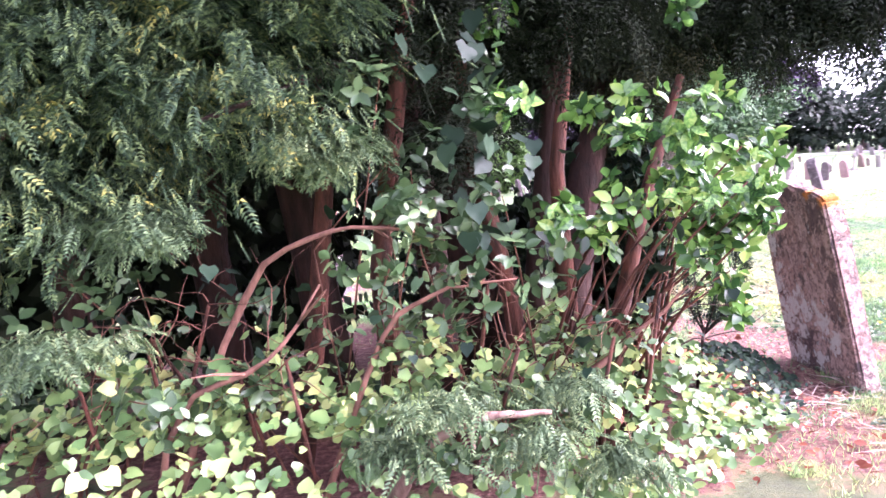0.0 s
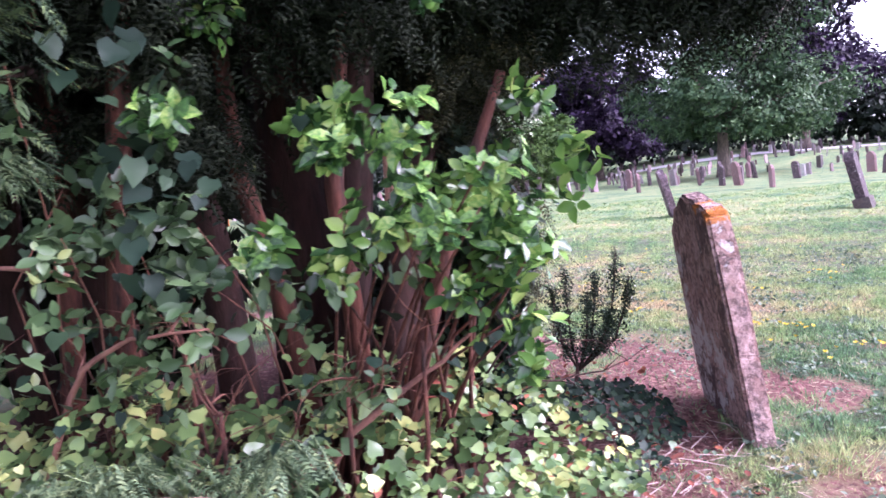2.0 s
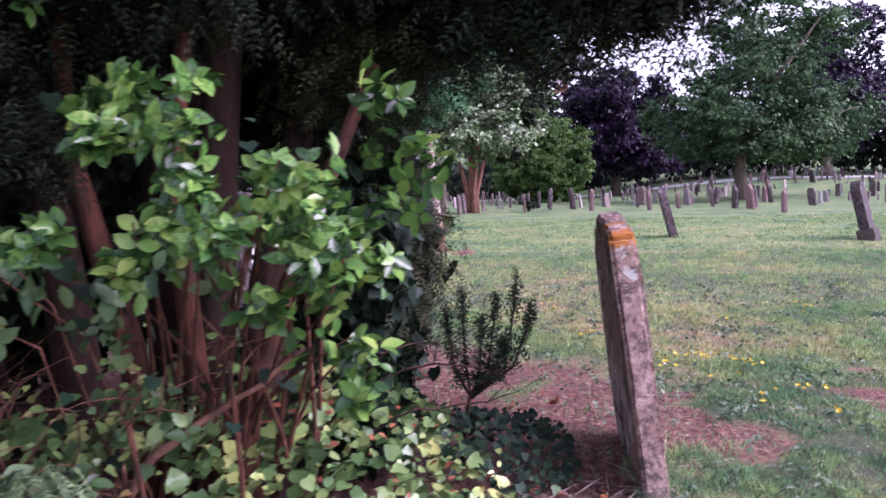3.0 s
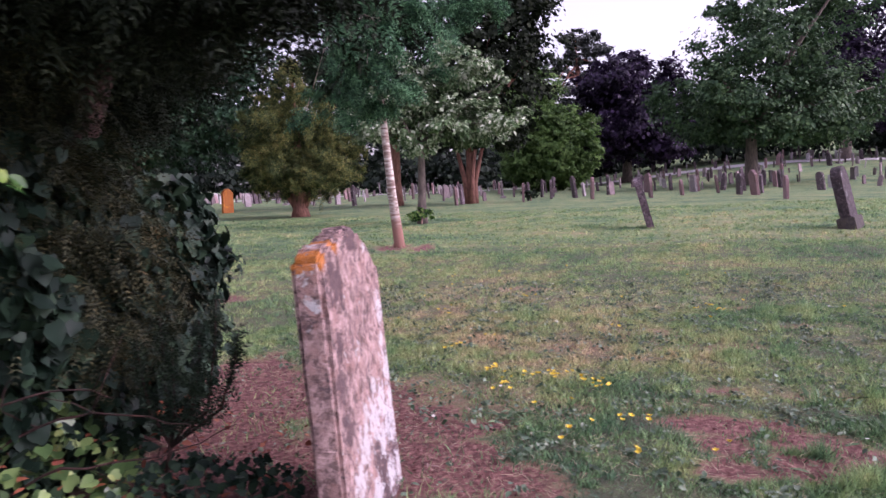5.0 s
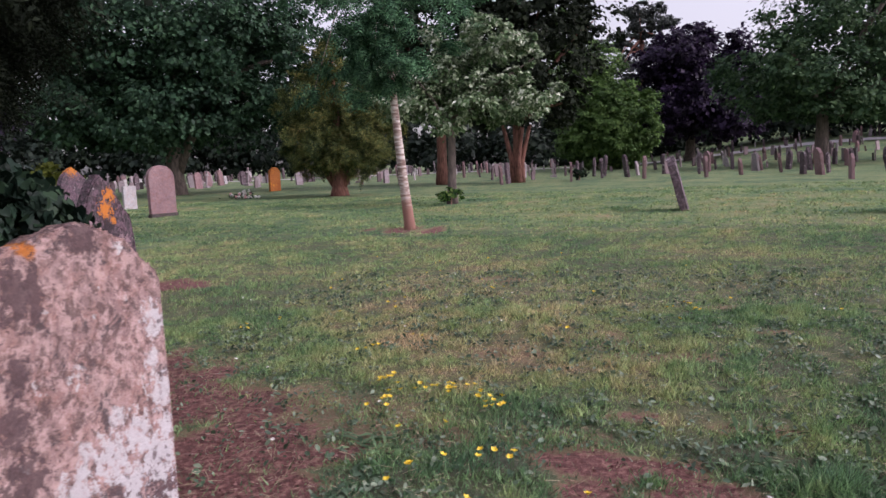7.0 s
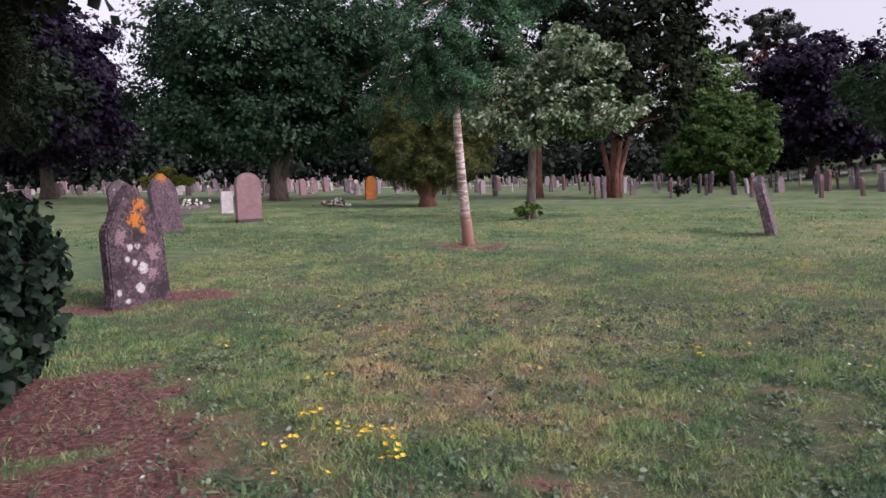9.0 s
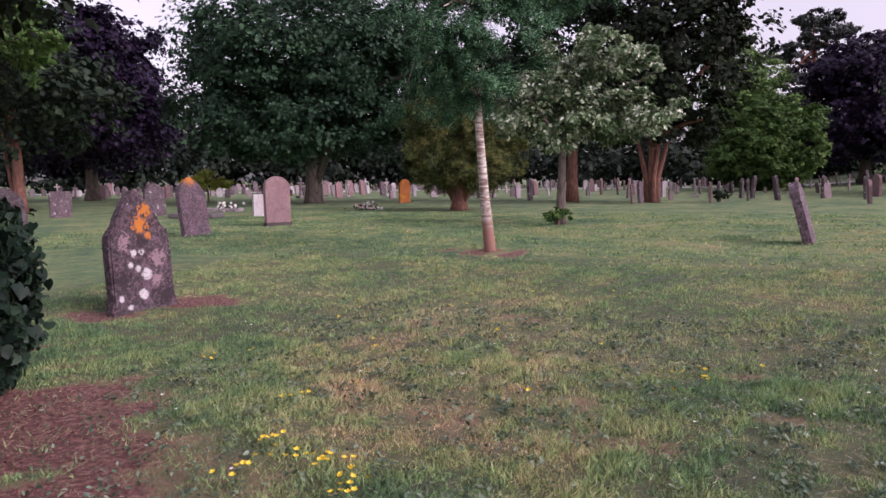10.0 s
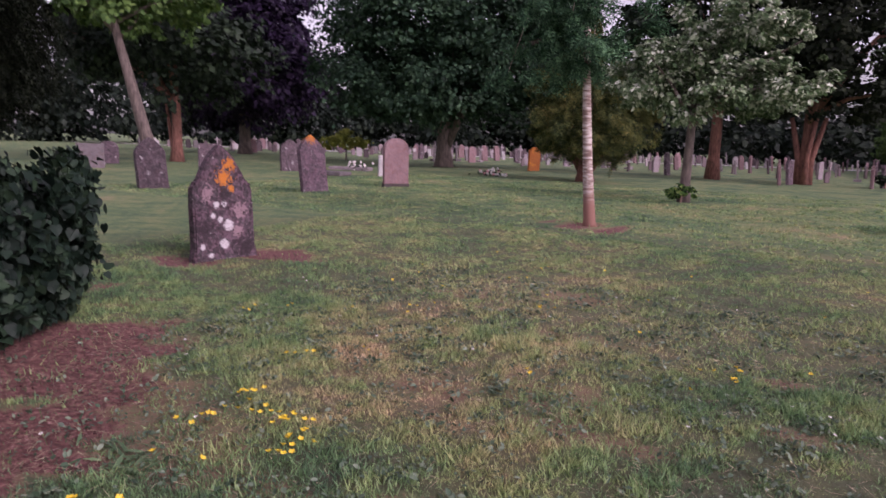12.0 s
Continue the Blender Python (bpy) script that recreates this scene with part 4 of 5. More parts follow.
def bouquet(at, size, seed, mats):
    rng = np.random.default_rng(seed)
    foot = new("flower_bouquet")
    foot.location = (*at, float(height(*at)))
    tagged(foot, "bunch of white and pink flowers laid on a grave", "flowers")
    for i in range(22):
        c = rng.normal(size=3) * np.array([0.36, 0.3, 0.18]) * size + np.array([0, 0, 0.2 * size])
        c[2] = max(c[2], 0.06)
        bm = bmesh.new()
        bmesh.ops.create_icosphere(bm, subdivisions=1, radius=0.085 * size)
        for v in bm.verts:
            v.co *= float(rng.uniform(0.75, 1.2))
            v.co += Vector(c)
        part("flower", bm, mats[i % len(mats)], foot)
    pos = rng.normal(size=(60, 3)) * np.array([0.4, 0.3, 0.1]) * size + np.array([0, 0, 0.1])
    pos[:, 2] = np.abs(pos[:, 2])
    hang("foliage", scattered("foliage", OVAL, pos, basis(rng.normal(size=pos.shape) + [0, 0, 1], rng), 0.15 * size), IVY_LEAF, foot)


bouquet((-11.8, 28.0), 0.85, 50, [PETAL_WHITE, PETAL_PINK, PETAL_WHITE])
bouquet((-17.6, 25.6), 0.8, 51, [PETAL_WHITE, PETAL_WHITE])

# ---- the overgrown yew beside the path ----
rng = np.random.default_rng(60)
yew = new("yew_tree")
yew.location = (-2.0, 0.5, 0)
tagged(yew, "overgrown old yew with many red stems and dark drooping boughs", "tree")
Y0 = Vector(yew.location)


def local(*p):
    return Vector(p) - Y0


STEMS = [[(-1.55, 0.15, -0.1, 0.13), (-1.52, 0.15, 0.7, 0.1), (-1.4, 0.2, 1.3, 0.085), (-1.05, 0.35, 2.2, 0.06), (-0.6, 0.3, 3.0, 0.03)],
         [(-1.75, 0.2, -0.1, 0.1), (-1.7, 0.1, 0.8, 0.075), (-1.6, 0.0, 1.6, 0.065), (-1.5, 0.0, 2.6, 0.06), (-1.4, 0.1, 3.4, 0.03)],
         [(-2.2, 0.1, -0.1, 0.11), (-2.25, 0.0, 0.9, 0.08), (-2.33, -0.05, 1.8, 0.07), (-2.4, 0.1, 3.4, 0.04)],
         [(-2.0, 0.6, -0.1, 0.2), (-2.0, 0.6, 1.2, 0.17), (-2.1, 0.7, 2.4, 0.14), (-2.2, 0.9, 3.8, 0.08)],
         [(-2.75, 0.3, -0.1, 0.13), (-2.85, 0.2, 1.0, 0.1), (-3.0, 0.1, 2.0, 0.09), (-3.3, 0.0, 3.2, 0.05)],
         [(-3.3, 0.5, -0.1, 0.12), (-3.4, 0.4, 1.0, 0.1), (-3.3, 0.3, 2.2, 0.08), (-3.5, 0.3, 3.2, 0.05)],
         [(-1.35, 0.6, -0.1, 0.11), (-1.3, 0.7, 0.9, 0.09), (-1.1, 0.9, 1.8, 0.07), (-0.8, 1.2, 2.8, 0.04)],
         [(-3.9, 0.1, -0.1, 0.09), (-4.0, 0.0, 1.2, 0.08), (-4.3, -0.1, 2.4, 0.05)],
         [(-1.5, -0.25, -0.1, 0.05), (-1.45, -0.3, 0.5, 0.045), (-1.25, -0.2, 1.1, 0.035), (-1.0, -0.1, 1.7, 0.02)],
         [(-1.55, -0.2, -0.1, 0.055), (-1.65, -0.25, 0.6, 0.045), (-1.68, -0.3, 1.3, 0.035), (-1.55, -0.3, 2.2, 0.02)],
         [(-1.85, -0.15, -0.1, 0.06), (-1.9, -0.2, 0.7, 0.05), (-2.05, -0.25, 1.4, 0.04), (-2.1, -0.2, 2.3, 0.02)],
         [(-2.95, -0.1, -0.1, 0.05), (-2.8, -0.2, 0.7, 0.045), (-2.7, -0.3, 1.4, 0.04), (-2.75, -0.3, 2.3, 0.02)],
         [(-2.45, -0.3, -0.1, 0.06), (-2.5, -0.4, 0.9, 0.05), (-2.35, -0.5, 1.8, 0.04), (-2.2, -0.6, 2.5, 0.02)]]
for stem in STEMS:
    bm = bmesh.new()
    tube(bm, [local(*q[:3]) for q in stem], [q[3] for q in stem], 10, 0.12, rng)
    # rear stems take the bark darkened for shade, front ones the redder bark
    part("trunk", bm, STEM_BARK if stem[0][1] < -0.05 else SHADE_DARK_BARK, yew)
BOUGHS = [[(-1.3, 0.25, 1.5), (-0.9, 0.15, 2.05), (-0.4, 0.05, 2.2), (0.05, 0.0, 2.1)], [(-1.2, 0.7, 1.8), (-0.9, 0.9, 2.1), (-0.55, 1.1, 2.1)],
          [(-2.3, 0.0, 1.7), (-2.6, -0.6, 1.75), (-3.0, -1.2, 1.5)], [(-2.9, 0.1, 1.9), (-3.3, -0.6, 1.8), (-3.8, -1.2, 1.4)], [(-1.6, 0.0, 1.8), (-1.5, -0.5, 2.1), (-1.3, -0.9, 2.1)],
          [(-2.0, 0.7, 2.0), (-1.75, 1.5, 2.3), (-1.6, 2.0, 2.2)]]
for line in BOUGHS:
    bm = bmesh.new()
    tube(bm, [local(*q) for q in line], [0.045 * (1 - 0.8 * i / (len(line) - 1)) for i in range(len(line))], 7, 0.1, rng)
    part("bough", bm, SHADE_DARK_BARK, yew)


def in_yew(balls):
    return [(b4[0] - Y0.x, b4[1] - Y0.y, *b4[2:]) for b4 in balls]


bough_balls = in_yew([(-0.5, 0.1, 2.25, 0.75, 0.45, 0.5), (-0.9, 0.2, 2.25, 0.5, 0.4, 0.3), (-0.1, 0.0, 2.1, 0.42, 0.32, 0.26), (0.0, -0.1, 2.4, 0.5, 0.4, 0.3), (-1.2, 0.2, 2.5, 0.8, 0.6, 0.6), (-0.95, 0.95, 2.25, 0.5, 0.4, 0.3), (-1.35, 1.8, 2.25, 0.5, 0.5, 0.6), (-1.3, 1.1, 2.35, 0.5, 0.7, 0.35), (-2.2, 2.4, 2.0, 0.6, 0.5, 0.5)])
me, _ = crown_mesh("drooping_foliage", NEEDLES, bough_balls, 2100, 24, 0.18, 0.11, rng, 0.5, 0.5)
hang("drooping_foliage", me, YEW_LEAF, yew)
left_balls = in_yew([(-3.0, -1.0, 1.8, 0.5, 0.35, 0.4), (-3.8, -1.0, 1.7, 0.9, 0.5, 0.6), (-4.6, -0.9, 1.6, 0.9, 0.5, 0.8), (-3.1, -1.2, 2.4, 1.4, 0.6, 0.45)])
me, _ = crown_mesh("feathery_foliage", FINE_NEEDLES, left_balls, 560, 26, 0.2, 0.088, rng, 0.5, 0.5)
YOUNG_YEW = leaf_material("young_yew_needles", [(0.05, (0.008, 0.02, 0.011)), (0.45, (0.04, 0.075, 0.038)), (0.75, (0.15, 0.21, 0.08)), (0.95, (0.5, 0.42, 0.08))], 0.65, 0.2, 3.5)
hang("feathery_foliage", me, YOUNG_YEW, yew)
PALE_YEW = leaf_material("pale_yew_needles", [(0.05, (0.03, 0.055, 0.03)), (0.5, (0.1, 0.16, 0.075)), (0.9, (0.24, 0.3, 0.13)), (1.0, (0.5, 0.42, 0.1))], 0.5, 0.15, 3.0)
low_balls = in_yew([(-2.25, -1.05, 0.52, 0.26, 0.12, 0.05), (-2.45, -0.98, 0.36, 0.22, 0.12, 0.05), (-2.0, -1.08, 0.38, 0.2, 0.1, 0.04), (-1.85, -0.95, 0.5, 0.16, 0.1, 0.04), (-3.3, -1.1, 1.2, 0.3, 0.12, 0.06), (-1.7, -1.05, 0.26, 0.18, 0.1, 0.04), (-3.6, -1.1, 0.85, 0.3, 0.12, 0.06), (-2.7, -0.95, 1.42, 0.25, 0.12, 0.08)])
me, _ = crown_mesh("young_growth", FINE_NEEDLES, low_balls, 150, 10, 0.08, 0.09, rng, 0.5, 0.7, 0.3)
hang("young_growth", me, PALE_YEW, yew)
flank = in_yew([(-1.12, 0.5, 1.35, 0.22, 0.4, 0.55), (-1.0, 0.75, 1.0, 0.2, 0.4, 0.6), (-1.15, 0.2, 1.8, 0.3, 0.4, 0.35)])
me, _ = crown_mesh("flank_foliage", NEEDLES, flank, 340, 22, 0.13, 0.075, rng, 0.3, 0.5)
hang("flank_foliage", me, leaf_material("brownish_yew_needles", [(0.1, (0.008, 0.012, 0.006)), (0.5, (0.028, 0.036, 0.015)), (0.85, (0.09, 0.08, 0.032)), (1.0, (0.2, 0.1, 0.04))], 0.6, 0.08, 3.0), yew)
# balls high over the front stems are out of view, added to shade them
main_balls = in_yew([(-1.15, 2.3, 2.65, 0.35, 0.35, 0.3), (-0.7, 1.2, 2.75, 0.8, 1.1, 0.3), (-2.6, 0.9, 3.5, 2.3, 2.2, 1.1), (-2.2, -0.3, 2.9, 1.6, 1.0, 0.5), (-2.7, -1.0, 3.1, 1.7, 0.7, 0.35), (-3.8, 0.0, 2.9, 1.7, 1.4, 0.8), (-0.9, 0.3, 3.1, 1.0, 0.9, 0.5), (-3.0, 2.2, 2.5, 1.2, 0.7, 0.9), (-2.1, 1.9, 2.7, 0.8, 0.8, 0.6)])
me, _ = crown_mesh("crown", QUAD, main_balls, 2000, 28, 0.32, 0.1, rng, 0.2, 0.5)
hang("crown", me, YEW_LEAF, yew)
# inner leaves are added to darken the gaps behind the stems
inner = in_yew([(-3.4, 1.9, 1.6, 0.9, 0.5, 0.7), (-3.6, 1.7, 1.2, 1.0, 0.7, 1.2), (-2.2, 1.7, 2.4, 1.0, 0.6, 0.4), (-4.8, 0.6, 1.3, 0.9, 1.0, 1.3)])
# thin dark screen of needles, added for the black shade around the upper stems
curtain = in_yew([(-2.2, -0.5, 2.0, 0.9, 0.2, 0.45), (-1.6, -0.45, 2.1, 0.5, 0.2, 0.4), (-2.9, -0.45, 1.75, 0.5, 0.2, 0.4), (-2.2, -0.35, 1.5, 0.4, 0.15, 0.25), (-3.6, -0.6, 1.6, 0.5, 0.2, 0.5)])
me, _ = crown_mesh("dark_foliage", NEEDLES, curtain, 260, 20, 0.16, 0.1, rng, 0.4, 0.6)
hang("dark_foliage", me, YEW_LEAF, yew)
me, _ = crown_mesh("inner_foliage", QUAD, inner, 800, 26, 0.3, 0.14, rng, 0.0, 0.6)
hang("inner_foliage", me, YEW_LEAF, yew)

# glossy-leaved bush in front of the stems
holly = new("holly_bush")
holly.location = (-1.5, -0.6, 0)
tagged(holly, "glossy green evergreen bush growing against a yew", "bush")
H0 = np.array(holly.location)
HB = np.array([(-1.4, -0.85, 1.22, 0.4, 0.26, 0.25), (-1.2, -0.65, 1.1, 0.25, 0.3, 0.34), (-1.75, -1.0, 1.48, 0.4, 0.22, 0.14), (-1.05, -0.45, 0.95, 0.26, 0.3, 0.32), (-1.3, -0.6, 1.98, 0.35, 0.25, 0.12), (-1.6, -0.85, 1.3, 0.3, 0.22, 0.3), (-1.5, -0.7, 1.8, 0.7, 0.3, 0.4), (-1.0, -0.35, 1.35, 0.25, 0.3, 0.3)])
HB[:, :2] -= H0[:2]


def sprays(balls, count, rng, per=(5, 8), reach=0.075, weight=None):
    """Leaf whorls at twig tips: positions, normals and the way each leaf points."""
    w = np.ones(len(balls)) if weight is None else np.array(weight, float)
    pick = rng.choice(len(balls), count, p=w / w.sum())
    d = rng.normal(size=(count, 3))
    d[:, 1] -= 0.5
    d /= np.linalg.norm(d, axis=1, keepdims=True)
    tips = balls[pick, :3] + d * balls[pick, 3:] * rng.uniform(0.45, 1.05, (count, 1))
    pos, nor, along = [], [], []
    for tip, way in zip(tips, d):
        axis = way + np.array([0, -0.2, 0.5]) + rng.normal(size=3) * 0.3
        axis /= np.linalg.norm(axis)
        ref = np.cross(axis, rng.normal(size=3))
        ref /= np.linalg.norm(ref)
        ref2 = np.cross(axis, ref)
        k = int(rng.integers(*per))
        for i in range(k):
            a = 2 * math.pi * i / k + rng.uniform(-0.3, 0.3)
            out = ref * math.cos(a) + ref2 * math.sin(a)
            pos.append(tip + out * reach * rng.uniform(0.6, 1.0) - axis * rng.uniform(0, 0.05))
            nor.append(axis * 0.9 + out * -0.2 + rng.normal(size=3) * 0.2)
            along.append(out + axis * 0.15)
    return np.array(pos), np.array(nor), np.array(along), tips


pick = rng.choice(len(HB), 44, p=np.array([1.0, 1.5, 0.2, 1.5, 0.25, 0.2, 0.45, 1.2]) / 6.3)
way = rng.normal(size=(44, 3))
way[:, 1] -= 0.5
way /= np.linalg.norm(way, axis=1, keepdims=True)
CLUSTERS = np.concatenate([HB[pick, :3] + way * HB[pick, 3:] * rng.uniform(0.5, 1.05, (44, 1)), rng.uniform(0.06, 0.15, (44, 3))], axis=1)
pos, nor, along, tips = sprays(CLUSTERS, 330, rng, (4, 7), 0.042)
rot = basis(nor, rng, along)
near = np.argsort(pos[:, 1])[:300]
NEAR_POS, NEAR_ROT = pos, rot
rest = np.setdiff1d(np.arange(len(pos)), near)
hang("foliage", scattered("foliage", OVAL, pos[rest], rot[rest], 0.062 * rng.uniform(0.7, 1.25, len(rest))), HOLLY_LEAF, holly)
for i in range(22):
    bm = bmesh.new()
    low_tips = tips[tips[:, 2] < 1.35]
    tip = Vector(low_tips[int(rng.integers(len(low_tips)))])
    foot = Vector((float(rng.uniform(-0.35, 0.3)), 0.35, 0.0))
    tube(bm, [foot, foot.lerp(tip, 0.3) + Vector((0, 0.1, 0.08)), foot.lerp(tip, 0.65) + Vector((0, 0.06, 0.1)), tip], [0.012, 0.009, 0.006, 0.003], 6, 0.1, rng)
    part("twig", bm, STEM_BARK, holly)

# ground ivy and climbing ivy
def mound(x, y):
    """Height of the ivy over the ground, nought outside it."""
    edge = np.interp(x, [-6, -3, -2, -1.1, -0.55, -0.25, 0.0], [-1.55, -1.5, -1.3, -0.65, -0.25, 0.25, 0.8])
    return smooth(0.0, 0.6, y - edge) * (0.12 + 0.4 * smooth(-0.4, -1.6, x))


n = 17000
px, py = rng.uniform(-5.2, -0.2, n), rng.uniform(-1.6, 0.7, n)
edge_y = np.interp(px, [-6, -3, -2, -1.1, -0.55, -0.25, 0.0], [-1.55, -1.5, -1.3, -0.65, -0.25, 0.25, 0.8])
keep = (py > edge_y + rng.normal(size=n) * 0.06) & (py < edge_y + 1.15 + rng.normal(size=n) * 0.1)
clump = np.sin(11 * px + 2.5 * np.sin(7 * py)) * np.sin(9 * py + 3 * np.sin(5 * px)) + 0.5 * np.sin(23 * px - 17 * py)
keep &= clump + rng.normal(size=n) * 0.35 > np.where(px < -2.0, -0.15, -0.9)
px, py = px[keep], py[keep]
lump = 1 + 0.35 * np.sin(5 * px + 3 * py) * np.sin(4 * py - 6 * px)
pz = 0.03 + mound(px, py) * lump * rng.uniform(0.55, 1.1, len(px))
pos = np.stack([px, py, pz], axis=1)
nor = np.stack([rng.normal(size=len(px)) * 0.6, -0.6 + rng.normal(size=len(px)) * 0.6, np.ones(len(px))], axis=1)
# shade put into leaf colour: ivy past this line takes the dark material
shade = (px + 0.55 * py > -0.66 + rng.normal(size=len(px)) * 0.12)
for mask, leaf, label in ((~shade, GROUND_IVY, "pale green ivy covering the ground below a yew"), (shade, IVY_LEAF, "ivy coloured dark for shade, creeping over soil beside a headstone")):
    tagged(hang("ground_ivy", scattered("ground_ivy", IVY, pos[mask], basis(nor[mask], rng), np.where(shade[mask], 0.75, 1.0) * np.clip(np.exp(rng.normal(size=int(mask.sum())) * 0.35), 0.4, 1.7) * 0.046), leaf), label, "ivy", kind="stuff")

wall = np.array([(-1.05, 0.1), (-0.97, 0.7), (-0.98, 1.4), (-1.12, 2.1), (-1.55, 2.75), (-2.3, 3.2)])
n = 9500
t = rng.uniform(0, len(wall) - 1.001, n)
i0 = t.astype(int)
f = (t - i0)[:, None]
base = wall[i0] * (1 - f) + wall[i0 + 1] * f
way = wall[i0 + 1] - wall[i0]
way /= np.linalg.norm(way, axis=1, keepdims=True)
out = np.stack([way[:, 1], -way[:, 0]], axis=1)
z = rng.uniform(0.02, 1, n) ** 0.85 * (1.5 + 0.15 * np.sin(3 * t)) * (1 - 0.24 * smooth(1.5, 3.0, t))
belly = 0.16 * np.sin(np.clip(z / 1.6, 0, 1) * math.pi) + 0.08 * np.sin(7 * t + 4 * z) * np.sin(5 * z) - 0.12
depth = belly - np.abs(rng.normal(size=n)) * 0.14 + np.where(rng.uniform(0, 1, n) < 0.12, rng.uniform(0, 0.12, n), 0) + 0.06 * np.sin(13 * t + 3 * z) * np.sin(11 * z - 5 * t)
pos = np.concatenate([base + out * depth[:, None], z[:, None]], axis=1)
nor = np.concatenate([out * 1.0, np.full((n, 1), 0.5)], axis=1) + rng.normal(size=(n, 3)) * 0.75
along = np.tile([0, 0, -1.0], (n, 1)) + rng.normal(size=(n, 3)) * 0.3
tagged(hang("climbing_ivy", scattered("climbing_ivy", IVY, pos, basis(nor, rng, along), rng.uniform(0.036, 0.11, n)), IVY_LEAF), "dark green ivy clothing the side of a yew down to the soil", "ivy", kind="stuff")
# hanging ivy strand and mixed leaves among the stems
n = 150
strand = np.array([(-2.2, -0.95, 1.75), (-2.12, -1.0, 1.35), (-2.05, -0.95, 0.95)])
k = rng.uniform(0, 1.999, 34)
sp = np.array([strand[int(a)] * (1 - a % 1) + strand[int(a) + 1] * (a % 1) for a in k]) + rng.normal(size=(34, 3)) * np.array([0.09, 0.05, 0.06])
mix = np.stack([rng.uniform(-4.6, -1.2, n), rng.uniform(-1.1, -0.4, n), rng.uniform(0.35, 1.5, n)], axis=1)
pos = np.concatenate([sp, mix])
nor = rng.normal(size=pos.shape) * 0.8 + np.array([0, -0.5, 0.6])
tagged(hang("hanging_ivy", scattered("hanging_ivy", IVY, pos, basis(nor, rng, np.tile([0, 0, -1.0], (len(pos), 1))), np.where(np.arange(len(pos)) < 34, rng.uniform(0.065, 0.105, len(pos)), rng.uniform(0.035, 0.085, len(pos)))), IVY_LEAF), "strands of ivy hanging among the stems", "ivy", kind="stuff")

# small-leaved undergrowth in front of the stems
bramble = new("bramble_bush")
bramble.location = (-2.6, -0.7, 0)
tagged(bramble, "small-leaved bramble scrambling through dead twigs", "bush")
BB = np.array([(float(rng.uniform(-2.2, 1.35)), float(rng.uniform(-0.35, 0.35)), float(rng.uniform(0.35, 1.25)), 0.2, 0.14, 0.16) for _ in range(46)] + [(float(rng.uniform(-0.2, 0.55)), float(rng.uniform(-0.3, -0.1)), float(rng.uniform(1.1, 1.75)), 0.12, 0.1, 0.12) for _ in range(9)])
pos, nor, along, tips = sprays(BB, 470, rng, (3, 6), 0.035)
hang("foliage", scattered("foliage", OVAL, pos, basis(nor, rng, along), rng.uniform(0.03, 0.075, len(pos))), leaf_material("bramble_leaf", [(0.05, (0.012, 0.03, 0.012)), (0.45, (0.04, 0.085, 0.03)), (0.8, (0.11, 0.18, 0.07)), (1.0, (0.34, 0.34, 0.09))], 0.4, 0.15, 3.0), bramble)
for i in range(24):
    tip = Vector(tips[int(rng.integers(len(tips)))])
    foot = Vector((tip.x + float(rng.normal() * 0.25), 0.3, 0.0))
    bm = bmesh.new()
    tube(bm, [foot, foot.lerp(tip, 0.6) + Vector((float(rng.normal() * 0.08), 0.05, 0.2)), tip], [0.006, 0.004, 0.002], 5, 0.0, rng)
    part("stem", bm, RED_TWIG, bramble)

# bare reddish twigs and broken branches
thicket = new("twig_thicket")
thicket.location = (-2.4, -0.6, 0)
tagged(thicket, "tangle of bare reddish twigs under a yew", "twigs")
def wander(a, d, n, curl):
    """A curling line from a towards d, n steps long."""
    pts, way, turn = [Vector(a)], Vector(d), Vector(rng.normal(size=3) * curl)
    for _ in range(n):
        turn = turn * 0.6 + Vector(rng.normal(size=3) * curl)
        size = way.length
        way = (way + turn * size).normalized() * size
        pts.append(pts[-1] + way)
    return pts


for i in range(20):
    knot = Vector((float(rng.uniform(-1.5, 1.05)), float(rng.uniform(-0.4, 0.15)), float(rng.uniform(0.35, 0.9))))
    foot = Vector((knot.x + float(rng.normal() * 0.15), knot.y + 0.25, 0.0))
    bm = bmesh.new()
    tube(bm, [foot, foot.lerp(knot, 0.5) + Vector(rng.normal(size=3) * 0.05), knot], [0.012, 0.009, 0.007], 6, 0.1, rng)
    part("stem", bm, STEM_BARK, thicket)
    for k in range(9):
        a = knot + Vector(rng.normal(size=3) * 0.05)
        d = Vector((float(rng.normal() * 0.04), float(rng.normal() * 0.03 - 0.01), float(rng.normal() * 0.025 + 0.02)))
        pts = wander(a, d, 6, 0.22)
        r = float(rng.uniform(0.0012, 0.0038))
        bm = bmesh.new()
        tube(bm, pts, [r * (1 - 0.8 * q / 6) for q in range(7)], 5, 0.05, rng)
        part("twig", bm, RED_TWIG if k % 3 else STEM_BARK, thicket)
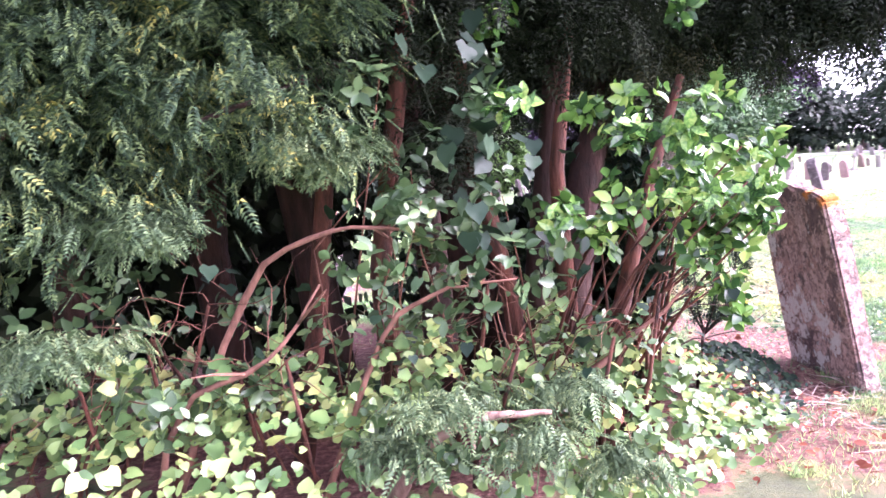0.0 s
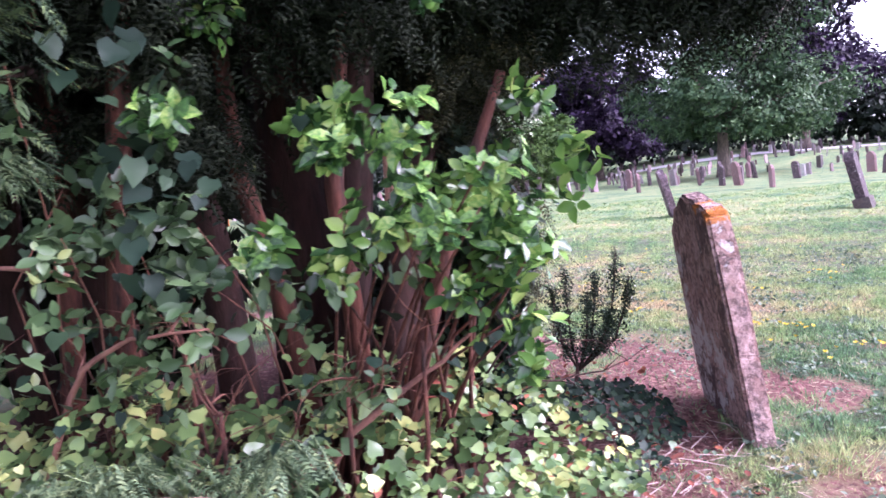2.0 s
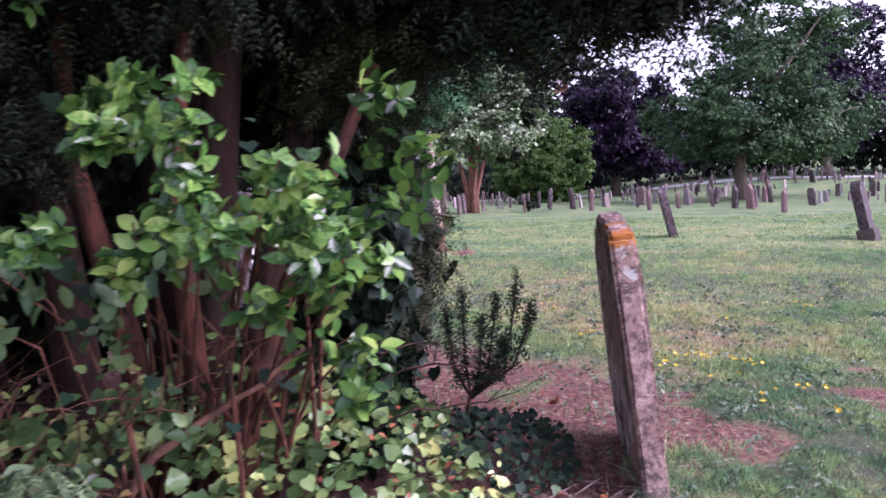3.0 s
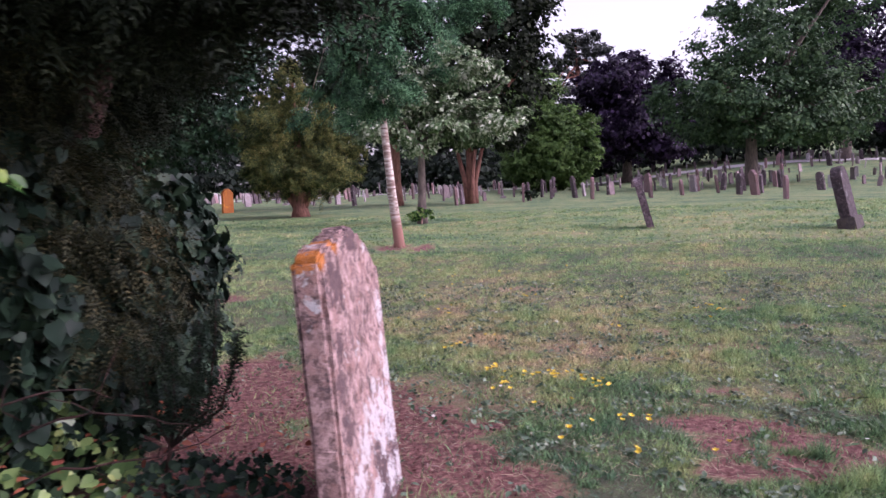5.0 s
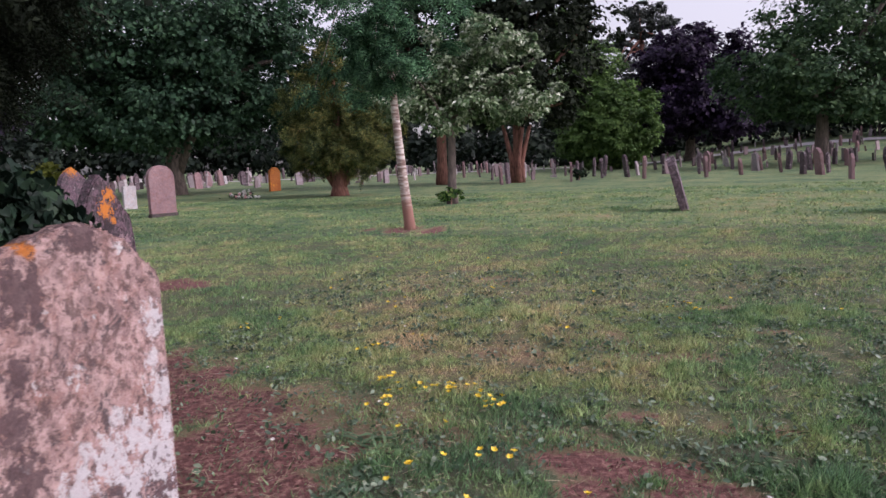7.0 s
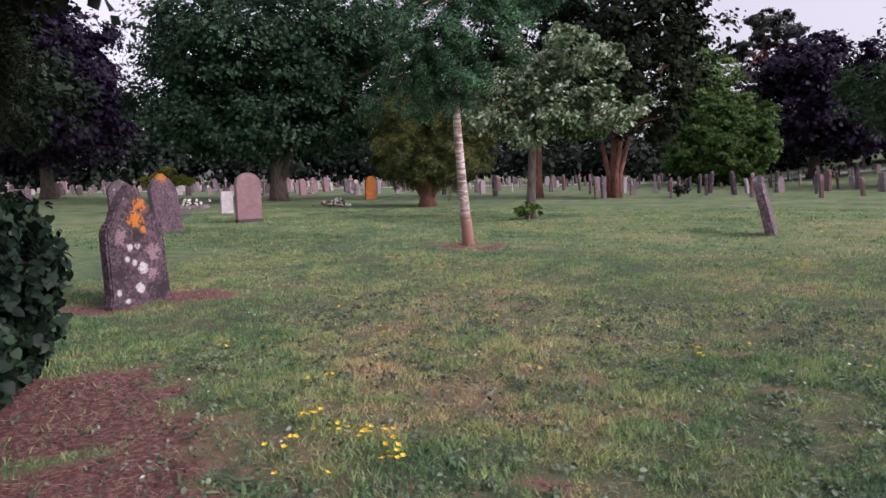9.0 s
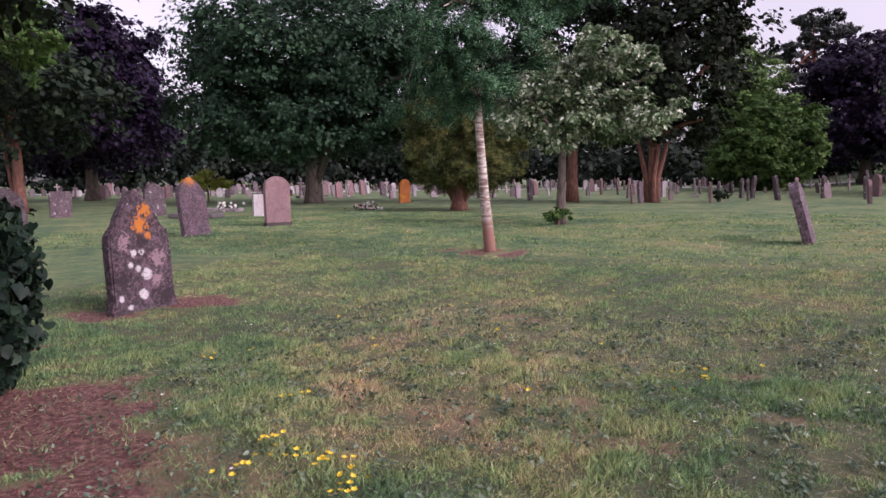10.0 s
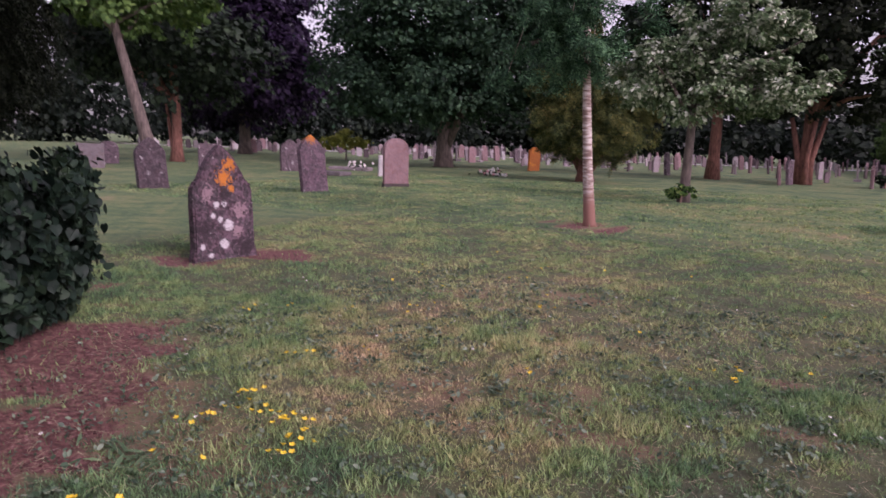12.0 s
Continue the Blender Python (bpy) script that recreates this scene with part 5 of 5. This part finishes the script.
for line, r in (([(-2.55, -0.75, 0.0), (-2.35, -0.98, 0.36), (-2.15, -1.1, 0.46), (-1.95, -1.13, 0.47)], 0.032), ([(-2.8, -0.7, 0.0), (-2.5, -0.78, 0.7), (-2.25, -0.88, 0.88), (-2.0, -0.9, 0.9)], 0.014),
                ([(-1.9, -0.5, 0.0), (-1.7, -0.62, 0.4), (-1.45, -0.6, 0.58), (-1.2, -0.55, 0.76)], 0.022), ([(-1.3, 0.0, 0.3), (-1.0, 0.15, 0.5), (-0.75, 0.2, 0.52), (-0.5, 0.25, 0.46)], 0.007), ([(-1.2, 0.1, 0.2), (-0.9, 0.1, 0.36), (-0.6, 0.2, 0.36), (-0.35, 0.3, 0.44)], 0.006), ([(-1.2, 0.0, 0.4), (-1.0, 0.0, 0.62), (-0.85, 0.1, 0.64), (-0.7, 0.12, 0.6)], 0.006), ([(-3.4, -0.6, 0.0), (-3.0, -0.8, 0.9), (-2.65, -0.9, 1.12), (-2.35, -0.98, 1.1)], 0.018), ([(-3.4, -0.8, 0.0), (-3.25, -0.9, 0.5), (-2.9, -1.0, 0.7), (-2.7, -1.0, 0.95)], 0.016)):
    p = [Vector(q) for q in line]
    p = [p[0] * 2 - p[1]] + p + [p[-1] * 2 - p[-2]]
    pts = []
    for k in range(1, len(p) - 2):
        for u in (0.0, 0.25, 0.5, 0.75):
            pts.append(0.5 * (2 * p[k] + (p[k + 1] - p[k - 1]) * u + (2 * p[k - 1] - 5 * p[k] + 4 * p[k + 1] - p[k + 2]) * u * u + (3 * p[k] - p[k - 1] - 3 * p[k + 1] + p[k + 2]) * u ** 3) + Vector(rng.normal(size=3) * 0.006))
    pts.append(p[-2])
    bm = bmesh.new()
    tube(bm, pts, [r * (1 - 0.75 * k / (len(pts) - 1)) for k in range(len(pts))], 7, 0.18, rng)
    for k in range(3):
        a = pts[int(rng.integers(2, len(pts) - 1))]
        d = Vector(rng.normal(size=3) * 0.09) + Vector((0, -0.02, 0.08))
        tube(bm, [a, a + d * 0.5 + Vector(rng.normal(size=3) * 0.02), a + d], [r * 0.4, r * 0.3, r * 0.12], 5, 0.1, rng)
    tagged(part("broken_branch", bm, TWIG if r > 0.03 else RED_BARK if r > 0.01 else SHADE_DARK_BARK), "bare broken reddish branch caught in undergrowth", "branch", "broken branches")

# small evergreen seedling on the bare soil
seedling = new("yew_seedling")
seedling.location = (-0.72, 0.45, 0)
tagged(seedling, "small upright evergreen seedling on bare soil", "shrub")
bm = bmesh.new()
tube(bm, [(0, 0, -0.03), (0.02, 0, 0.18), (0.05, 0, 0.34)], [0.014, 0.011, 0.009], 6, 0.1, rng)
part("trunk", bm, SHADE_DARK_BARK, seedling)
pos, nor, along = [], [], []
for lean, back, top in ((-0.1, 0.0, 0.72), (-0.03, 0.05, 0.8), (0.05, -0.05, 0.7), (0.11, 0.06, 0.78), (0.2, 0.0, 0.88), (0.26, 0.03, 0.74), (0.14, -0.07, 0.6)):
    line = [Vector((0.05, 0, 0.3)), Vector((0.05 + lean * 0.75, back * 0.7, 0.44)), Vector((0.05 + lean, back, 0.44 + (top - 0.44) * 0.6)), Vector((0.05 + lean * 1.08, back, top))]
    bm = bmesh.new()
    tube(bm, line, [0.007, 0.006, 0.004, 0.002], 5, 0, rng)
    part("stem", bm, SHADE_DARK_BARK, seedling)
    for j in range(64):
        q = 0.55 + 2.4 * j / 63
        k = min(int(q), 2)
        p = line[k].lerp(line[k + 1], q - k)
        pos.append(np.array(p) + rng.normal(size=3) * 0.008)
        nor.append(rng.normal(size=3))
        along.append(np.array([rng.normal() * 0.8, rng.normal() * 0.8, 0.75]))
hang("foliage", scattered("foliage", NEEDLES, np.array(pos), basis(np.array(nor), rng, np.array(along)), rng.uniform(0.055, 0.095, len(pos))), DARK_LEAF, seedling)

# dry twigs and fallen leaves on the soil
n = 260
c = np.stack([rng.normal(size=n) * 0.3 - 0.2, rng.normal(size=n) * 0.3 - 0.15, np.full(n, 0.012)], axis=1)
STICK = (np.array([(-0.5, -0.012, 0), (0.5, -0.006, 0.01), (0.5, 0.006, 0.01), (-0.5, 0.012, 0), (0, 0, 0.03)], float), [(0, 1, 4), (1, 2, 4), (2, 3, 4), (3, 0, 4)])
c[100:, 0], c[100:, 1] = rng.uniform(-1.1, 0.6, 160), rng.uniform(-0.4, 3.0, 160)
ang = rng.uniform(0, 6.28, n)
along = np.stack([np.cos(ang), np.sin(ang), np.zeros(n)], axis=1)
tagged(hang("fallen_twigs", scattered("fallen_twigs", STICK, c, basis(np.tile([0, 0, 1.0], (n, 1)) + rng.normal(size=(n, 3)) * 0.08, rng, along), np.where(np.arange(n) < 100, rng.uniform(0.05, 0.24, n), rng.uniform(0.02, 0.09, n))), plain("dry_twig", (0.45, 0.34, 0.31), 0.9)), "pale dry twigs scattered on the soil", "twigs", kind="stuff")
n = 380
c = np.stack([rng.uniform(-1.7, -0.1, n), rng.uniform(-0.9, 1.2, n), np.full(n, 0.02)], axis=1)
c[:, 2] += mound(c[:, 0], c[:, 1]) * 1.0
DEAD = leaf_material("dead_leaf", [(0.1, (0.12, 0.04, 0.03)), (0.5, (0.26, 0.075, 0.045)), (1.0, (0.42, 0.15, 0.07))], 0.7, 0.05, 3.0)
tagged(hang("fallen_leaves", scattered("fallen_leaves", OVAL, c, basis(np.tile([0, 0, 1.0], (n, 1)) + rng.normal(size=(n, 3)) * 0.4, rng), rng.uniform(0.02, 0.055, n)), DEAD), "reddish dead leaves on ivy and soil", "leaves", kind="stuff")

# ---- grass ----
BLADE = (np.array([(-0.5, 0, 0), (0.5, 0, 0), (0.0, 0.0, 1.0)], float), [(0, 1, 2)])
mat, nt, b = material("grass_blade")
geo = nt.nodes.new("ShaderNodeNewGeometry")
col = lawn_tone(nt, geo.outputs["Random Per Island"])
bright = nt.nodes.new("ShaderNodeHueSaturation")
bright.inputs["Value"].default_value = 1.9
nt.links.new(col, bright.inputs["Color"])
col = bright.outputs[0]
nt.links.new(col, b.inputs["Base Color"])
b.inputs["Roughness"].default_value = 0.6
glow = nt.nodes.new("ShaderNodeBsdfTranslucent")
both = nt.nodes.new("ShaderNodeMixShader")
both.inputs[0].default_value = 0.3
nt.links.new(col, glow.inputs["Color"])
nt.links.new(b.outputs[0], both.inputs[1])
nt.links.new(glow.outputs[0], both.inputs[2])
nt.links.new(both.outputs[0], nt.nodes["Material Output"].inputs["Surface"])
GRASS = mat


def grass(name, x0, x1, y0, y1, count, length, width, seed, label):
    rng = np.random.default_rng(seed)
    tufts = count // 7
    tx, ty = rng.uniform(x0, x1, tufts), rng.uniform(y0, y1, tufts)
    owner = np.repeat(np.arange(tufts), 7)
    x, y = tx[owner] + rng.normal(size=len(owner)) * 0.02, ty[owner] + rng.normal(size=len(owner)) * 0.02
    thick = 0.55 + 0.45 * np.sin(1.9 * x + 0.6 * y) * np.sin(2.3 * y - 0.8 * x)
    keep = rng.uniform(0, 1, len(x)) < (1 - 0.95 * np.clip(1.35 * bare(x, y), 0, 1)) * np.clip(0.4 + thick + 0.5 * np.sin(17 * x + 3 * np.sin(9 * y)) * np.sin(15 * y - 4 * np.sin(8 * x)), 0.3, 1)
    keep &= ~((x < -0.9) & (y < 2.2))
    x, y, o = x[keep], y[keep], owner[keep]
    k = len(x)
    pos = np.stack([x, y, height(x, y) - 0.012 * bare(x, y) - 0.004], axis=1)
    tall = length * rng.uniform(0.4, 1.3, k) * (0.8 + 0.4 * np.sin(3 * x + 1) * np.sin(2.6 * y) + 0.55 * np.sin(11 * x + 4 * y) * np.sin(9 * y - 6 * x) + 0.4 * np.maximum(0, np.sin(31 * x - 9 * y) * np.sin(27 * y + 13 * x)))
    up = rng.normal(size=(k, 3)) * np.array([0.55, 0.55, 0]) + np.array([0, 0, 1])
    up /= np.linalg.norm(up, axis=1, keepdims=True)
    side = np.cross(up, rng.normal(size=(k, 3)))
    side /= np.linalg.norm(side, axis=1, keepdims=True)
    third = np.cross(up, side)
    wide = width * rng.uniform(0.6, 1.3, k)
    rot = np.stack([side * wide[:, None], third, up * np.maximum(tall, length * 0.25)[:, None]], axis=2)
    me = scattered(name, BLADE, pos, rot, 1.0)
    return tagged(hang(name, me, GRASS), label, "grass", kind="stuff")


grass("lawn_grass", -1.3, 5.2, -0.8, 4.5, 340000, 0.046, 0.006, 71, "short green and straw-coloured lawn grass")
grass("lawn_grass", -5, 8, 4.0, 10.5, 230000, 0.045, 0.008, 72, "short green lawn grass beyond the bare soil")
grass("lawn_grass", -14, 16, 10, 26, 200000, 0.05, 0.018, 73, "mown green lawn grass further off")
grass("lawn_grass", -4.5, -1.25, 2.3, 4.15, 60000, 0.045, 0.007, 77, "thin lawn grass beside ivy and bare soil")
grass("tall_grass", 0.08, 0.3, -0.3, -0.05, 900, 0.2, 0.005, 74, "tuft of taller grass at the foot of a headstone")
for x0, x1, y0, y1, count, seed in ((2.36, 2.7, 1.2, 1.46, 2200, 75), (1.88, 1.98, 1.18, 1.26, 1600, 78), (1.93, 2.14, 0.99, 1.06, 2400, 79), (1.85, 2.35, 0.58, 0.76, 2200, 80), (2.35, 2.8, 1.75, 1.95, 1500, 81), (1.3, 1.5, 0.8, 1.0, 700, 82)):
    grass("tall_grass", x0, x1, y0, y1, count, 0.085, 0.006, seed, "clump of coarse grass beside bare soil")

grass("lawn_grass", -5, 6.5, -4.6, -0.7, 90000, 0.045, 0.008, 76, "short lawn grass along the walked line")

# coarse leafy weeds by the bare patches
n = 620
spot = np.array([(2.5, 1.35), (2.65, 1.28), (2.1, 0.68), (2.42, 1.42), (2.5, 1.8), (0.75, 1.55), (2.75, 1.5)])[rng.integers(0, 7, n)]
x, y = spot[:, 0] + rng.normal(size=n) * 0.09, spot[:, 1] + rng.normal(size=n) * 0.07
ang = rng.uniform(0, 6.28, n)
along = np.stack([np.cos(ang), np.sin(ang), rng.uniform(0.1, 0.9, n)], axis=1)
STRAP = (np.array([(-0.06, 0, 0), (0.06, 0, 0), (-0.09, 0.45, 0.06), (0.09, 0.45, 0.06), (0, 1.0, -0.05)], float), [(0, 1, 3), (0, 3, 2), (2, 3, 4)])
COARSE = leaf_material("coarse_weed_leaf", [(0.1, (0.04, 0.085, 0.04)), (0.5, (0.09, 0.16, 0.075)), (1.0, (0.19, 0.27, 0.13))], 0.5, 0.15, 3.0)
tagged(hang("coarse_weeds", scattered("coarse_weeds", STRAP, np.stack([x, y, height(x, y)], axis=1), basis(np.tile([0, 0, 1.0], (n, 1)) + rng.normal(size=(n, 3)) * 0.3, rng, along), rng.uniform(0.05, 0.12, n)), COARSE), "clumps of coarse strap-leaved weeds beside bare soil", "weeds", kind="stuff")

# clods, pebbles and straw on the bare soil
n = 26000
x, y = rng.uniform(-1.7, 3.6, n), rng.uniform(-0.8, 6.4, n)
keep = rng.uniform(0, 1, n) < bare(x, y) * 0.9
x, y = x[keep], y[keep]
pos = np.stack([x, y, height(x, y) - 0.01], axis=1)
CLOD = (np.array([(0.5, 0, 0), (-0.3, 0.45, 0), (-0.3, -0.45, 0), (0.05, 0.05, 0.45)], float), [(0, 1, 3), (1, 2, 3), (2, 0, 3)])
CLOD_MAT = leaf_material("soil_clod", [(0.1, (0.045, 0.015, 0.015)), (0.5, (0.15, 0.06, 0.055)), (0.9, (0.38, 0.21, 0.19))], 0.9, 0.0, 4.0)
half = len(x) // 2
tagged(hang("soil_clods", scattered("soil_clods", CLOD, pos[:half], basis(np.tile([0, 0, 1.0], (half, 1)) + rng.normal(size=(half, 3)) * 0.4, rng), rng.uniform(0.006, 0.026, half)), CLOD_MAT), "crumbs and small clods of reddish soil", "soil", kind="stuff")
k = len(x) - half
ang = rng.uniform(0, 6.28, k)
along = np.stack([np.cos(ang), np.sin(ang), np.zeros(k)], axis=1)
STRAW = plain("straw_litter", (0.34, 0.22, 0.17), 0.9, 0.4, 6.0)
tagged(hang("straw_litter", scattered("straw_litter", STICK, pos[half:] + [0, 0, 0.012], basis(np.tile([0, 0, 1.0], (k, 1)) + rng.normal(size=(k, 3)) * 0.25, rng, along), rng.uniform(0.02, 0.075, k)), STRAW), "dry straw and needle litter on bare soil", "litter", kind="stuff")

# dead blades and mown clippings lying in the lawn
n = 16000
x, y = rng.uniform(-1.2, 5.0, n), rng.uniform(-0.5, 6.5, n)
keep = rng.uniform(0, 1, n) < 0.35 + 0.65 * (np.sin(1.7 * x + 0.9 * y) * np.sin(2.1 * y - 1.3 * x) > 0)
x, y = x[keep], y[keep]
k = len(x)
ang = rng.uniform(0, 6.28, k)
along = np.stack([np.cos(ang), np.sin(ang), rng.uniform(-0.1, 0.5, k)], axis=1)
tagged(hang("grass_clippings", scattered("grass_clippings", STICK, np.stack([x, y, height(x, y) + rng.uniform(0.008, 0.03, k)], axis=1), basis(np.tile([0, 0, 1.0], (k, 1)) + rng.normal(size=(k, 3)) * 0.4, rng, along), rng.uniform(0.02, 0.07, k)), plain("dead_grass", (0.5, 0.42, 0.28), 0.85, 0.35, 9.0)), "pale dead grass blades lying in the lawn", "grass", kind="stuff")

# broad weeds in the lawn
n = 30000
tuft = np.stack([rng.uniform(-1.2, 5.0, 2200), rng.uniform(-0.6, 6.5, 2200)], axis=1)[rng.integers(0, 2200, n)]
x, y = tuft[:, 0] + rng.normal(size=n) * 0.035, tuft[:, 1] + rng.normal(size=n) * 0.035
keep = rng.uniform(0, 1, n) < (1 - 0.8 * bare(x, y)) * (0.4 + 0.6 * (np.sin(2.1 * x + 1.1 * y) * np.sin(1.7 * y - 2.3 * x) > 0))
x, y = x[keep], y[keep]
pos = np.stack([x, y, height(x, y) + rng.uniform(0.005, 0.03, len(x))], axis=1)
WEED = leaf_material("weed_leaf", [(0.15, (0.022, 0.05, 0.022)), (0.5, (0.075, 0.135, 0.075)), (0.9, (0.27, 0.34, 0.23))], 0.4, 0.15, 5.0)
tagged(hang("lawn_weeds", scattered("lawn_weeds", OVAL, pos, basis(rng.normal(size=pos.shape) * 0.5 + [0, 0, 1], rng), rng.uniform(0.012, 0.04, len(x))), WEED), "small broad-leaved weeds and clover in the lawn", "weeds", kind="stuff")

# flowers in the lawn
def flower_model(petal_mat, label, petals, r, cup):
    stem = bmesh.new()
    tube(stem, [(0, 0, -0.01), (0.004, 0, 0.03), (0, 0, 0.06)], [0.0016, 0.0014, 0.0012], 4)
    ob = part("meadow_flower", stem, STEM_GREEN)
    bm = bmesh.new()
    c = bm.verts.new((0, 0, 0.06))
    for i in range(petals):
        a, h = 2 * math.pi * i / petals, math.pi / petals
        v = [bm.verts.new((r * k * math.cos(a + d), r * k * math.sin(a + d), 0.06 + z)) for k, d, z in ((0.75, -h * 0.9, cup), (1.0, 0, cup * 1.3), (0.75, h * 0.9, cup))]
        bm.faces.new((c, v[0], v[1]))
        bm.faces.new((c, v[1], v[2]))
    part("petals", bm, petal_mat, ob)
    return tagged(ob, label, "flower", "flowers in the lawn")


def sow(model, places, rng, lo, hi):
    first = True
    for fx, fy in places:
        k = float(rng.uniform(lo, hi))
        m = pose(fx, fy, float(height(fx, fy)), float(rng.normal() * 14), float(rng.normal() * 14), float(rng.uniform(0, 360)))
        if first:
            model.matrix_world = m
            first = False
        else:
            copy_thing(model, m)


places = []
for cx, cy, k in ((0.61, 2.35, 7), (0.68, 2.09, 5), (0.64, 1.95, 2), (0.98, 2.15, 5), (1.18, 2.08, 5), (1.25, 1.92, 5), (0.97, 2.32, 3), (0.91, 1.64, 2), (1.08, 2.2, 4), (0.85, 2.2, 4), (2.66, 4.46, 5), (2.7, 4.25, 4), (0.34, 3.03, 4), (0.61, 3.4, 2),
                  (-0.85, 3.7, 3), (-0.7, 3.9, 2), (0.99, 5.2, 3), (1.25, 1.32, 3), (1.35, 1.28, 2), (0.92, 1.12, 3), (1.23, 0.94, 2), (1.57, 0.95, 2), (1.1, 1.2, 1), (2.4, 3.9, 1), (1.6, 3.6, 2), (0.2, 4.6, 3)):
    places += [(cx + rng.normal() * 0.05, cy + rng.normal() * 0.05) for _ in range(k)]
places += [(rng.uniform(-1.5, 4), rng.uniform(4, 8)) for _ in range(24)]
sow(flower_model(PETAL_YELLOW, "small yellow buttercup in the lawn", 5, 0.017, 0.009), places, rng, 0.8, 1.2)
places = [(-0.13, 3.93)] + [(rng.uniform(-1.5, 5), rng.uniform(0.8, 8)) for _ in range(60)]
sow(flower_model(PETAL_WHITE, "small white daisy in the lawn", 9, 0.011, 0.002), places, rng, 0.8, 1.2)

# the nearest glossy leaves, each one by itself
me = bpy.data.meshes.new("leaf")
me.from_pydata([tuple(v) for v in OVAL[0]], [], OVAL[1])
LEAF = HOLLY_LEAF.copy()
LEAF.name = "glossy_single_leaf"
own = LEAF.node_tree.nodes.new("ShaderNodeObjectInfo")
for link in list(LEAF.node_tree.links):
    if link.from_socket.name == "Random Per Island":
        LEAF.node_tree.links.new(own.outputs["Random"], link.to_socket)
me.materials.append(LEAF)
for i in near:
    ob = new("leaf", me)
    ob.parent = holly
    k = 0.062 * float(rng.uniform(0.75, 1.25))
    ob.matrix_basis = Matrix.Translation(NEAR_POS[i]) @ Matrix(NEAR_ROT[i].tolist()).to_4x4() @ Matrix.Diagonal((k, k, k, 1))
